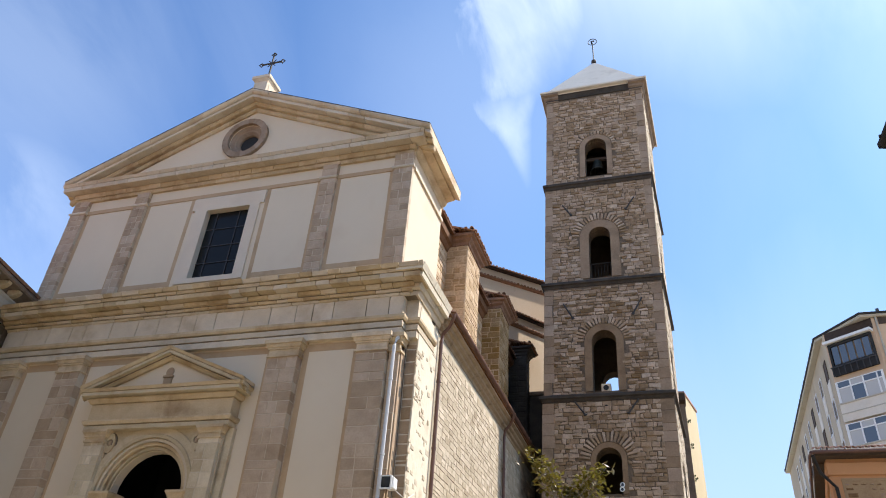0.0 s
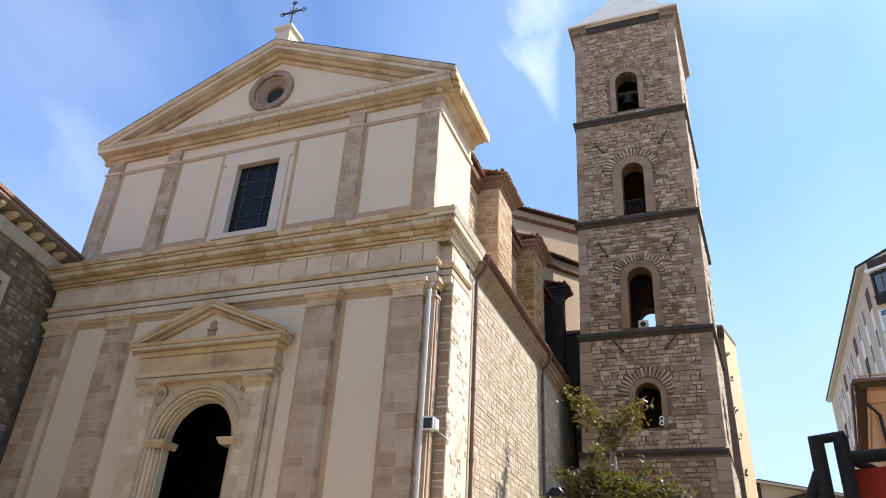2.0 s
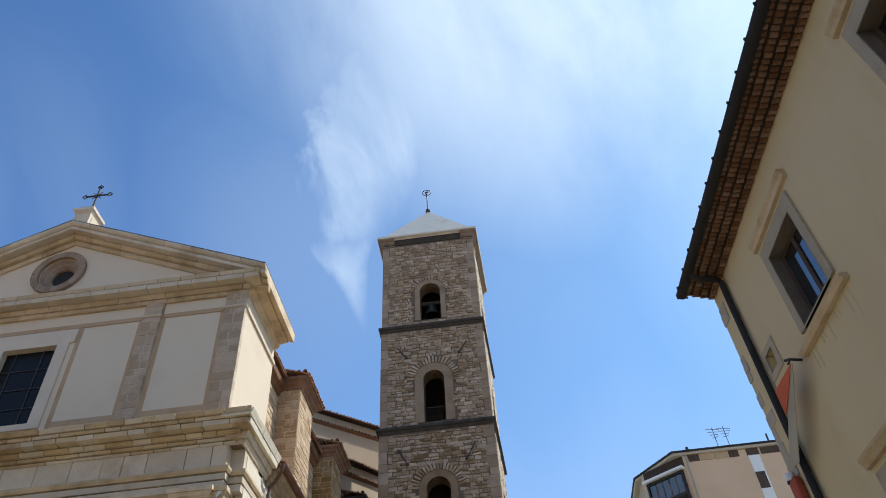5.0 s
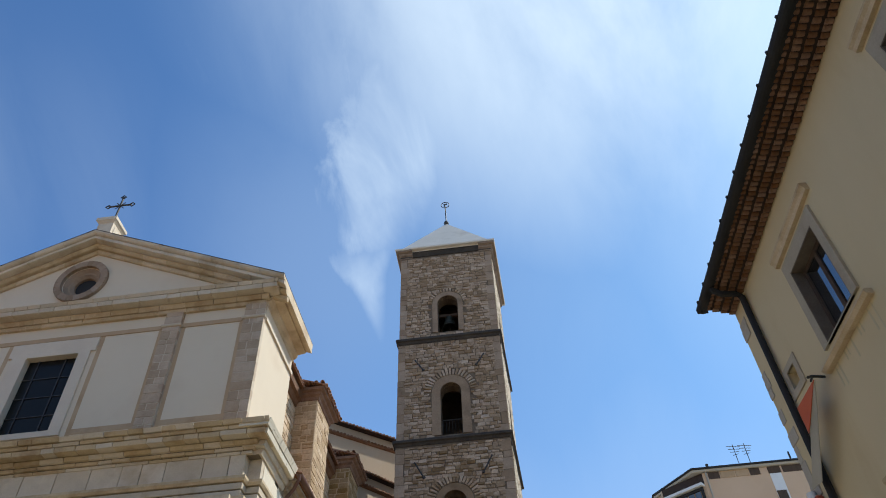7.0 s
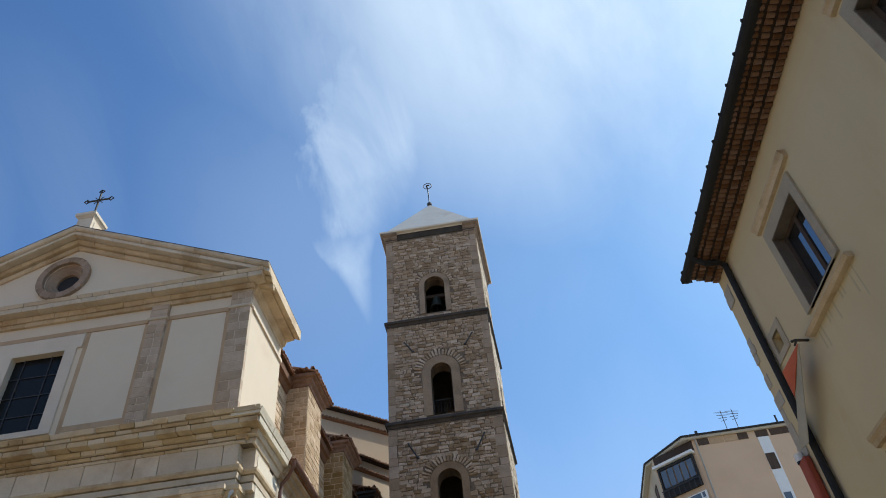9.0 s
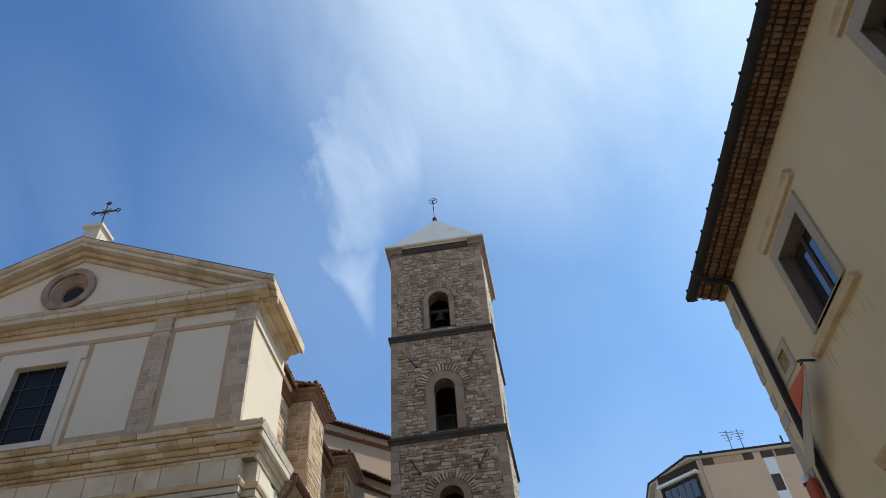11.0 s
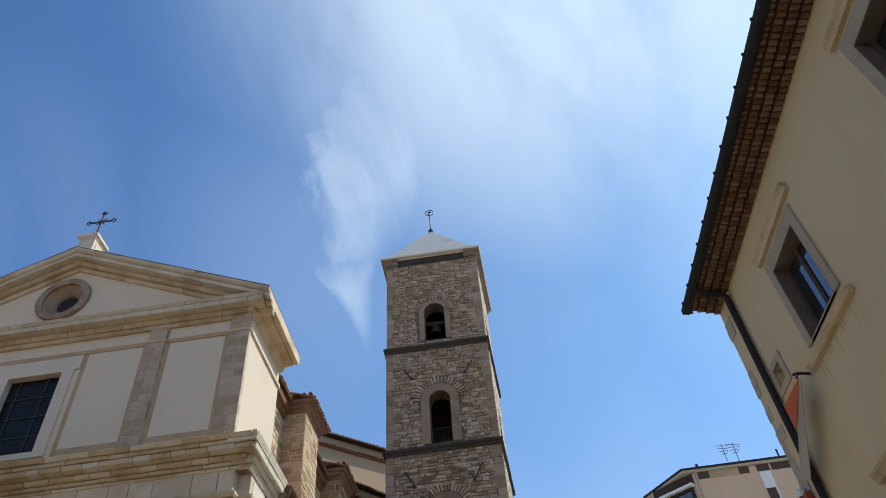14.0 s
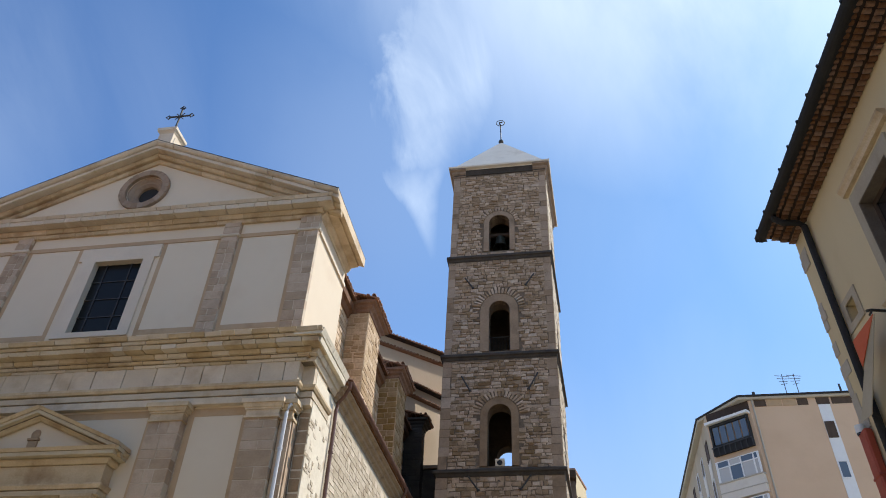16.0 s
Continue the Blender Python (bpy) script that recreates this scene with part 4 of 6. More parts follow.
# broken cornice: stone corner returns, a bed coloured as shadow between, thin slab above
    part("cornice_bed", moulding([(-0.1, 29.3), (0.05, 29.34), (0.07, 29.74), (-0.1, 29.76)], ring, closed=True), "ledge_shade", tower, "cornice bed with its shadow put into a near-black colour")
    prof = [(-0.1, 29.26), (0.03, 29.28), (0.05, 29.4), (0.12, 29.46), (0.14, 29.58), (0.27, 29.64), (0.27, 29.74), (-0.1, 29.76)]
    for a, b, c in (((x - h + 0.62, TY), (x - h, TY), (x - h, TB)), ((x + h + 5 * SKEW, TB), (x + h, TY), (x + h - 0.62, TY))):
        part("cornice_return", moulding(prof, [c, b, a]), "cornice_brown", tower, "stone cornice return at the tower corner")
    part("cornice_slab", moulding([(-0.3, 29.76), (0.29, 29.76), (0.31, 29.8), (0.31, 29.86), (-0.3, 29.9)], ring, closed=True), "roof_white", tower, "thin pale slab under the roof")
    bm = bmesh.new()
    c = bm.verts.new((x, (TY + TB) / 2, 34.55))
    b = [bm.verts.new((x + sx * 2.6, (TY + TB) / 2 + sy * 2.6, 29.9)) for sx, sy in ((-1, -1), (1, -1), (1, 1), (-1, 1))]
    low = [bm.verts.new((v.co.x, v.co.y, 29.7)) for v in b]
    for i in range(4):
        bm.faces.new((b[i], b[(i + 1) % 4], c))
        bm.faces.new((low[i], low[(i + 1) % 4], b[(i + 1) % 4], b[i]))
    part("pyramid_roof", bm, "roof_white", tower, "pale rendered pyramid roof")
    # finial
    y = (TY + TB) / 2
    f = part("finial", tube([(x, y, 34.4), (x, y, 36.2)], 0.035, 8), "iron", tower, "iron finial with a round wind vane")
    bm = bmesh.new()
    bmesh.ops.create_uvsphere(bm, u_segments=12, v_segments=8, radius=0.16, matrix=Matrix.Translation((x, y, 34.6)))
    part("knob", bm, "iron", f)
    n = 20
    part("vane_ring", tube([(x + 0.26 * math.cos(k * math.tau / n), y, 36.35 + 0.26 * math.sin(k * math.tau / n)) for k in range(n + 1)], 0.025, 6), "iron", f)
    part("vane", tube([(x - 0.03, y, 36.2), (x - 0.07, y, 36.4), (x + 0.12, y, 36.42)], 0.05, 6), "iron", f)
    return tower


def build_tower_window(stage, front, op, h, z0, z1):
    w, a, b = op
    s = b - w
    ring = {8.0: 0.2, 12.75: 0.30, 18.0: 0.40, 23.6: 0.26}[z0]
    proud = lambda u, v, d: front(u, v, d - 0.05)
    out = arch(0, w + ring, a, b + ring)
    outline = [(-w - ring, a), (-w, a)] + [(w * math.cos(math.pi - math.pi * k / 14), s + w * math.sin(math.pi * k / 14)) for k in range(15)] + [(w, a), (w + ring, a)] + [((w + ring) * math.cos(math.pi * k / 14), s + (w + ring) * math.sin(math.pi * k / 14)) for k in range(15)]
    part("window_surround", plate(outline, [], proud, 0.3), "quoin", stage, "smooth grey stone arched window surround")
    # thin rough voussoirs above
    n = {8.0: 19, 12.75: 21, 18.0: 21, 23.6: 17}[z0]
    long = {8.0: 0.5, 12.75: 0.42, 18.0: 0.42, 23.6: 0.28}[z0]
    rnd = random.Random(int(z0 * 10))
    R = w + ring
    sets = []
    for k in range(n):
        t = math.radians(2) + (math.pi - math.radians(4)) * (k + 0.5) / n
        dt = math.pi / n * rnd.uniform(0.3, 0.4)
        l = long * rnd.uniform(0.8, 1.05)
        sets.append([(r * math.cos(q), s + r * math.sin(q)) for r, q in ((R + 0.03, t - dt), (R + l, t - dt * 0.8), (R + l, t + dt * 0.8), (R + 0.03, t + dt))])
    single_stones("voussoir", sets, front, "rubble", stage, seed=int(z0), proud=(0.04, 0.08), bev=0.02)


tower = build_tower()


# ---- house on the side street ----
def build_right_house():
    house = thing("plastered_house", "yellow cream plastered house with a brick-tile eave", "house")
    X, YE, TOP = 5.5, 12.92, 11.72
    wins = [rect(8.96, 10.16, 8.74, 10.34), rect(4.4, 5.6, 8.74, 10.34), rect(11.54, 11.9, 8.97, 9.35)]
    low = rect(8.96, 10.16, 4.13, 5.85)
    part("street_wall", plate(rect(-14, YE, 0, TOP), [*wins, low], at_x(X, 1), 0.5), "cream", house, "yellow cream street wall")
    part("end_wall", box(X + 0.5, 16, YE - 0.5, YE - 0.004, 0, TOP), "cream", house)
    part("end_wall", box(X + 0.5, 16, -14, -13.5, 0, TOP), "cream", house)
    part("rear_wall", box(15.5, 16, -13.5, YE - 0.5, 0, TOP), "cream", house)
    part("roof", sweep([(4.8, 11.92), (10.7, 14.6), (16.6, 11.75), (16.6, 11.87), (10.7, 14.75), (4.8, 12.02)], [(0, -14.3, 0), (0, YE + 0.05, 0)], [(1, 0, 0)] * 2, [(0, 0, 1)] * 2), "terracotta", house)
    # the street wall stands slightly askew to the square
    pivot = Matrix.Translation((X, YE, 0))
    house.matrix_world = pivot @ Matrix.Rotation(0.049, 4, "Z") @ pivot.inverted()
    return house


right_house = build_right_house()


# ---- old stone house beside the church ----
LO, LU = Vector((-19.2, 14.8, 0)), Vector((0.262, -0.965, 0))
LN = Vector((0.965, 0.262, 0))


def left_place(u, v, d):
    p = LO + LU * u - LN * d
    return (p.x, p.y, v)


def build_left_house():
    house = thing("stone_house", "old rubble-stone house with corbelled eave in shade beside the church", "house")
    part("wall", plate(rect(-1.5, 24, 0, 11.5), [rect(2.2, 2.9, 8.6, 9.9)], left_place, 0.6), "mortar", house)
    return house


left_house = build_left_house()


# ---- apartment block ----
def build_apartments():
    block = thing("apartment_block", "salmon plastered apartment block with glazed balconies", "apartment block")
    bm = plate([(15.05, 53), (32, 53), (32, 92), (13.1, 92), (12.15, 55.3)], [], lambda u, v, d: (u, v, d), 28.0)
    part("body", bm, "pink", block)
    return block


apartments = build_apartments()


# ---- unseen walls added behind the camera to bounce warm light ----
def build_bounce_walls():
    row = thing("bounce_wall_row", "unseen cream walls added behind the camera for warm bounce", "house", "structure")
    part("wall", box(-34, 5.4, -17, -16, 0, 12.5), "cream", row)
    part("roof", sweep([(0, 0), (0, 0.2), (-6, 2.6), (-6, 2.4)], [(-34.3, -15.6, 12.4), (5.6, -15.6, 12.4)], [(0, 1, 0)] * 2, [(0, 0, 1)] * 2), "terracotta", row)
    part("wall", box(-34, -33, -16, -8.5, 0, 12.5), "cream", row)


build_bounce_walls()


# ---- church: roofs, buttresses and fittings ----
def tile_row(y_or_x, a, b, z, out, along, parent, step=0.19, r=0.075, tilt=0.0, mat="terracotta"):
    """A row of half-round tile ends along x or y; out is the way in which they point."""
    k = 6
    prof = [(r * math.cos(math.pi * i / k), r * math.sin(math.pi * i / k)) for i in range(k + 1)] + [(r * 0.78 * math.cos(math.pi * i / k), r * 0.78 * math.sin(math.pi * i / k)) for i in reversed(range(k + 1))]
    if along == "y":
        bm = sweep(prof, [(out * 0.06, 0, 0), (-out * 0.3, 0, tilt)], [(0, 1, 0)] * 2, [(0, 0, 1)] * 2)
    else:
        bm = sweep(prof, [(0, out * 0.06, 0), (0, -out * 0.3, tilt)], [(1, 0, 0)] * 2, [(0, 0, 1)] * 2)
    me = bpy.data.meshes.new("roof_tile")
    bm.to_mesh(me)
    bm.free()
    rnd = random.Random(int(abs(a * 13 + z * 7)))
    n = max(1, int(abs(b - a) / step))
    for i in range(n):
        c = a + (b - a) * (i + 0.5) / n
        o, dz = out * rnd.uniform(-0.02, 0.02), rnd.uniform(-0.012, 0.012)
        ob = mesh_object("roof_tile", me, mat, parent)
        ob.location = (y_or_x + o, c, z + dz) if along == "y" else (c, y_or_x + o, z + dz)


def build_buttress(y0, y1, x_out, top, parent, mat):
    NX = -6.95
    b = part("buttress", box(NX - 0.1, x_out, y0, y1, 9, top - 0.55), mat, parent, "brown stone nave buttress under a tiled cap")
    joined_stones("ashlar", stones(NX, x_out, 11, top - 0.6, (0.2, 0.3), (0.25, 0.5), seed=int(y0)), at_y(y0), mat, b, seed=2, proud=(0.006, 0.024))
    joined_stones("ashlar", stones(y0, y1, 11, top - 0.6, (0.2, 0.3), (0.3, 0.6), seed=int(y1)), at_x(x_out), mat, b, seed=4, proud=(0.006, 0.024))
    ring = [(NX, y0), (x_out, y0), (x_out, y1), (NX, y1)]
    part("cap_moulding", moulding([(-0.1, top - 0.62), (0.04, top - 0.58), (0.06, top - 0.48), (0.14, top - 0.42), (0.16, top - 0.34), (0.26, top - 0.3), (0.28, top - 0.2), (-0.1, top - 0.15)], ring), "brick_eave" if mat == "butt" else "ledge_shade", b)
    e = 0.33
    bm = sweep([(NX - 0.2, top + 0.28), (x_out + e, top - 0.17), (x_out + e, top - 0.22), (NX - 0.2, top + 0.2)], [(0, y0 - e, 0), (0, y1 + e, 0)], [(1, 0, 0)] * 2, [(0, 0, 1)] * 2)
    part("cap_roof", bm, "terracotta", b)
    tile_row(x_out + e, y0 - e, y1 + e, top - 0.2, 1, "y", b, tilt=0.1)
    tile_row(y0 - e, NX, x_out + e, top - 0.1, -1, "x", b, step=0.22)


def build_church_back():
    # nave eave and buttresses
    # third buttress near-black: the tower's shadow put into its colour
    for y0, y1, xo, top, mat in ((20.4, 22.1, -6.17, 16.36, "butt"), (25.6, 27.2, -6.17, 16.6, "butt"), (30.8, 31.5, -6.1, 16.86, "ledge_shade")):
        build_buttress(y0, y1, xo, top, church, mat)
    tile_row(-6.62, 17.9, 33, 16.12, 1, "y", church, tilt=0.12)
    joined_stones("nave_ashlar", stones(17.8, 31, 11, 15.5, (0.2, 0.3), (0.3, 0.6), seed=8), at_x(-6.95), "butt", church, seed=4, proud=(0.012, 0.03))
    # apse behind the nave: two tiers whose walls turn away from the nave, each under a tiled eave
    def tier(name, p0, p1, z, label):
        a, b = Vector((*p0, 0)), Vector((*p1, 0))
        along = (b - a).normalized()
        out = Vector((along.y, -along.x, 0))
        wall = part(name, sweep([(0, 8), (0, z), (-0.6, z), (-0.6, 8)], [a, b], [out] * 2, [(0, 0, 1)] * 2), "apse_plaster", church, label)
        part("eave_moulding", sweep([(-0.1, z - 0.62), (0.05, z - 0.62), (0.09, z - 0.56), (0.09, z - 0.5), (-0.1, z - 0.46)], [a, b], [out] * 2, [(0, 0, 1)] * 2), "terracotta", wall)
        part("eave_board", sweep([(-0.2, z - 0.02), (0.2, z), (0.24, z + 0.06), (-0.2, z + 0.1)], [a, b], [out] * 2, [(0, 0, 1)] * 2), "shade_dark", wall)
        part("apse_roof", sweep([(0.22, z + 0.06), (0.22, z + 0.1), (-2.2, z + 0.8), (-2.2, z + 0.7)], [a, b], [out] * 2, [(0, 0, 1)] * 2), "terracotta", wall)
        k, r = 6, 0.085
        prof = [(r * math.cos(math.pi * i / k), r * math.sin(math.pi * i / k)) for i in range(k + 1)]
        bm = sweep(prof, [out * 0.3, out * -0.3 + Vector((0, 0, 0.12))], [along] * 2, [(0, 0, 1)] * 2)
        low = sweep(prof, [out * 0.13, out * -0.05 + Vector((0, 0, 0.03))], [along] * 2, [(0, 0, 1)] * 2)
        for shape, lift in ((bm, 0.07), (low, -0.5)):
            me = bpy.data.meshes.new("eave_tile")
            shape.to_mesh(me)
            shape.free()
            n = int((b - a).length / 0.2)
            for i in range(n):
                mesh_object("eave_tile", me, "terracotta", wall).location = a.lerp(b, (i + 0.5) / n) + Vector((0, 0, z + lift + 0.012 * math.sin(i * 2.7)))
        return wall

    tier("apse_wall", (-9.6, 30.2), (-3.4, 35.8), 21.75, "sunlit cream plastered upper apse wall")
    tier("lower_apse_wall", (-7.4, 30.4), (-4.9, 33.6), 18.65, "sunlit cream plastered lower apse wall")
    # wall between aisle and tower
    # near-black stands in for the shaded gap between nave and tower
    w = part("link_wall", box(-6.1, -4.7, 31.52, 31.9, 0, 14.5), "ledge_shade", church, "wall between nave and tower, its shade painted near-black")
    part("coping", box(-6.12, -4.68, 31.44, 31.95, 14.5, 14.68, 0.02), "cornice_brown", w)
    joined_stones("ashlar", stones(-5.8, -4.8, 5, 10.6, (0.22, 0.32), (0.3, 0.6), seed=31), at_y(31.52), "mortar", w, proud=(0.006, 0.015))
    part("porch_roof", sweep([(0, 0), (0, 0.12), (0.9, 0.5), (0.9, 0.38)], [(-5.75, 25.2, 6.0), (-5.0, 25.2, 6.0)], [(0, 1, 0)] * 2, [(0, 0, 1)] * 2), "black", church)
    part("porch_fascia", box(-5.78, -5.02, 25.25, 25.4, 5.7, 6.0), "white", church)
    # gutter and downpipes
    bm = bmesh.new()
    k = 8
    prof = [(0.085 * math.cos(math.pi + math.pi * i / k), 0.085 * math.sin(math.pi + math.pi * i / k)) for i in range(k + 1)] + [(0.07 * math.cos(math.pi + math.pi * i / k), 0.07 * math.sin(math.pi + math.pi * i / k)) for i in reversed(range(k + 1))]
    g = part("gutter", sweep(prof, [(-5.38, 16.78, 11.03), (-5.38, 31.2, 11.03)], [(1, 0, 0)] * 2, [(0, 0, 1)] * 2), "copper", church, "brown metal gutter")
    tile_row(-5.42, 16.85, 31.2, 11.09, 1, "y", church, tilt=0.1)
    for y in (16.85, 24.7):
        p = part("downpipe", tube([(-5.35, y - 0.15, 10.96), (-5.36, y - 0.1, 10.83), (-5.5, y - 0.02, 10.61), (-5.68, y, 10.41), (-5.7, y, 10.21), (-5.7, y, 0.1)], 0.05, 10), "copper", church, "brown metal downpipe")
        for z in (9.0, 7.2, 5.4, 3.6):
            part("bracket", tube([(-5.7, y, z), (-5.7, y, z + 0.06)], 0.066, 10), "copper", p)
    # pale downpipe before the corner pilaster
    p = part("downpipe", tube([(-6.13, 14.86, 9.42), (-6.16, 14.76, 9.3), (-6.19, 14.72, 9.1), (-6.19, 14.72, 0.1)], 0.045, 10), "pale_metal", church, "pale grey metal downpipe on the facade corner")
    for z in (8.2, 6.4, 4.6, 2.8):
        part("bracket", tube([(-6.19, 14.72, z), (-6.19, 14.72, z + 0.05)], 0.058, 10), "pale_metal", p)
    # cross on its pedestal
    px, py = -12.68, 15.45
    ped = part("cross_pedestal", moulding([(-0.3, 19.1), (0, 19.1), (0, 20.28), (0.04, 20.34), (0.09, 20.4), (0.09, 20.52), (0, 20.58), (-0.3, 20.6)], [(px - 0.27, py - 0.3), (px + 0.27, py - 0.3), (px + 0.27, py + 0.34), (px - 0.27, py + 0.34)], closed=True), "grey", church, "pale stone pedestal of the roof cross")
    part("panel_recess", box(px + 0.265, px + 0.29, py - 0.18, py + 0.22, 19.5, 20.15, 0.01), "grey", ped)
    base, mid, tip = 20.6, 21.55, 22.02
    cross = part("cross", tube([(px, py, base - 0.05), (px, py, tip)], 0.035, 8), "iron", church, "iron roof cross with open ends and rays")
    part("arm", tube([(px - 0.42, py, mid), (px + 0.42, py, mid)], 0.033, 8), "iron", cross)
    for dx, dz in ((-0.44, 0), (0.44, 0), (0, 0.46)):
        c = Vector((px + dx, py, mid + dz))
        n = 4
        part("finial", tube([c + Vector((0.1 * math.cos(i * math.tau / n), 0, 0.1 * math.sin(i * math.tau / n))) for i in range(n + 1)], 0.022, 6), "iron", cross)
    for i in range(4):
        a = math.radians(45 + 90 * i)
        part("ray", tube([(px, py, mid), (px + 0.22 * math.cos(a), py, mid + 0.22 * math.sin(a))], 0.016, 6), "iron", cross)
    # floodlight on the corner pilaster
    lamp = thing("floodlight", "small white floodlight on the stone corner of the church", "floodlight")
    lx, ly, lz = -6.02, 14.85, 5.8
    part("housing", box(lx - 0.02, lx + 0.17, ly - 0.12, ly + 0.12, lz - 0.13, lz + 0.13, 0.02), "white", lamp)
    part("front_frame", plate(rect(lx - 0.14, lx + 0.13, lz - 0.15, lz + 0.15), [rect(lx - 0.11, lx + 0.1, lz - 0.12, lz + 0.12)], at_y(ly - 0.16), 0.05), "white", lamp)
    part("lens", box(lx - 0.12, lx + 0.11, ly - 0.145, ly - 0.11, lz - 0.13, lz + 0.13), "glass", lamp)
    part("bracket", tube([(lx, ly + 0.1, lz), (lx, ly + 0.35, lz)], 0.03, 8), "black", lamp)
    part("cable", tube([(lx + 0.12, ly + 0.08, lz - 0.1), (lx + 0.25, ly + 0.5, lz - 0.22), (-5.78, 15.6, lz - 0.1), (-5.78, 15.9, lz + 0.05)], 0.008, 6), "white", lamp)


build_church_back()


# ---- tower fittings ----
def build_tower_fittings():
    front = lambda u, v, d: (tower_x(v) + u, TY + d, v)
    # bell
    x, y = tower_x(25), TY + 0.75
    bell = thing("bell", "dark bronze bell hanging in the top tower window", "bell")
    prof = [(0.0, 0.75), (0.16, 0.74), (0.22, 0.66), (0.26, 0.4), (0.33, 0.15), (0.44, 0.0), (0.41, -0.02), (0.3, 0.12), (0.2, 0.5), (0.0, 0.6)]
    n = 24
    part("body", sweep(prof, [(x + 0.0, y, 24.72)] * (n + 1), [(math.cos(k * math.tau / n), math.sin(k * math.tau / n), 0) for k in range(n + 1)], [(0, 0, 1)] * (n + 1), caps=False), "bronze", bell)
    part("headstock", box(x - 0.7, x + 0.7, y - 0.1, y + 0.1, 25.47, 25.65, 0.02), "wood", bell)
    part("clapper", tube([(x, y, 25.2), (x, y, 24.6)], 0.04, 8), "iron", bell)
    # railing in the third opening
    rail = thing("window_railing", "thin iron railing in a tower window", "railing")
    x = tower_x(18.7)
    for z in (18.35, 19.15):
        part("rail", tube([(x - 0.48, TY + 0.35, z), (x + 0.48, TY + 0.35, z)], 0.018, 6), "iron", rail)
    for i in range(7):
        q = x - 0.42 + 0.14 * i
        part("baluster", tube([(q, TY + 0.35, 18.2), (q, TY + 0.35, 19.15)], 0.012, 6), "iron", rail)
    # loudspeaker and louvre in the second opening
    x = tower_x(13)
    horn = thing("loudspeaker", "grey boxed loudspeaker on the sill of a tower window", "loudspeaker")
    part("cabinet", box(x - 0.18, x + 0.2, TY + 0.0, TY + 0.35, 12.86, 13.22, 0.02), "grey", horn)
    part("cone", tube([(x + 0.01, TY + 0.01, 13.04), (x + 0.01, TY - 0.02, 13.04)], 0.11, 16), "black", horn)
    # pair of round lamps on the lowest sill
    x = tower_x(9)
    lamps = thing("twin_lamp", "pair of small round white lamps on a tower sill", "lamp")
    for dx, z in ((0.44, 9.0), (0.46, 9.17)):
        n = 16
        part("ring", tube([(x + dx + 0.075 * math.cos(k * math.tau / n), TY - 0.1, z + 0.075 * math.sin(k * math.tau / n)) for k in range(n + 1)], 0.02, 6), "white", lamps)
        part("glass", tube([(x + dx, TY - 0.1, z), (x + dx, TY + 0.05, z)], 0.065, 12), "glass", lamps)
    part("stem", tube([(x + 0.45, TY - 0.06, 8.8), (x + 0.45, TY - 0.06, 9.1)], 0.02, 6), "black", lamps)
    # iron wall ties, slanting
    for z, dz in ((22.36, 0.66), (17.0, 0.78), (12.5, 0.6)):
        for s in (-1, 1):
            a, b = Vector(front(s * (1.66 if z > 13 else 1.25), z, -0.05)), Vector(front(s * (1.24 if z > 13 else 0.82), z - dz, -0.05))
            part("wall_tie", tube([a, b], 0.035, 6), "iron", tower)
            part("tie_plate", tube([a + (b - a) * 0.92, b], 0.07, 6), "iron", tower)
    # black plug painted as the dark inside a small hole
    part("bird_hole", tube([Vector(front(-0.02, 12.25, -0.03)), Vector(front(-0.02, 12.25, 0.1))], 0.07, 8), "black", tower)


build_tower_fittings()


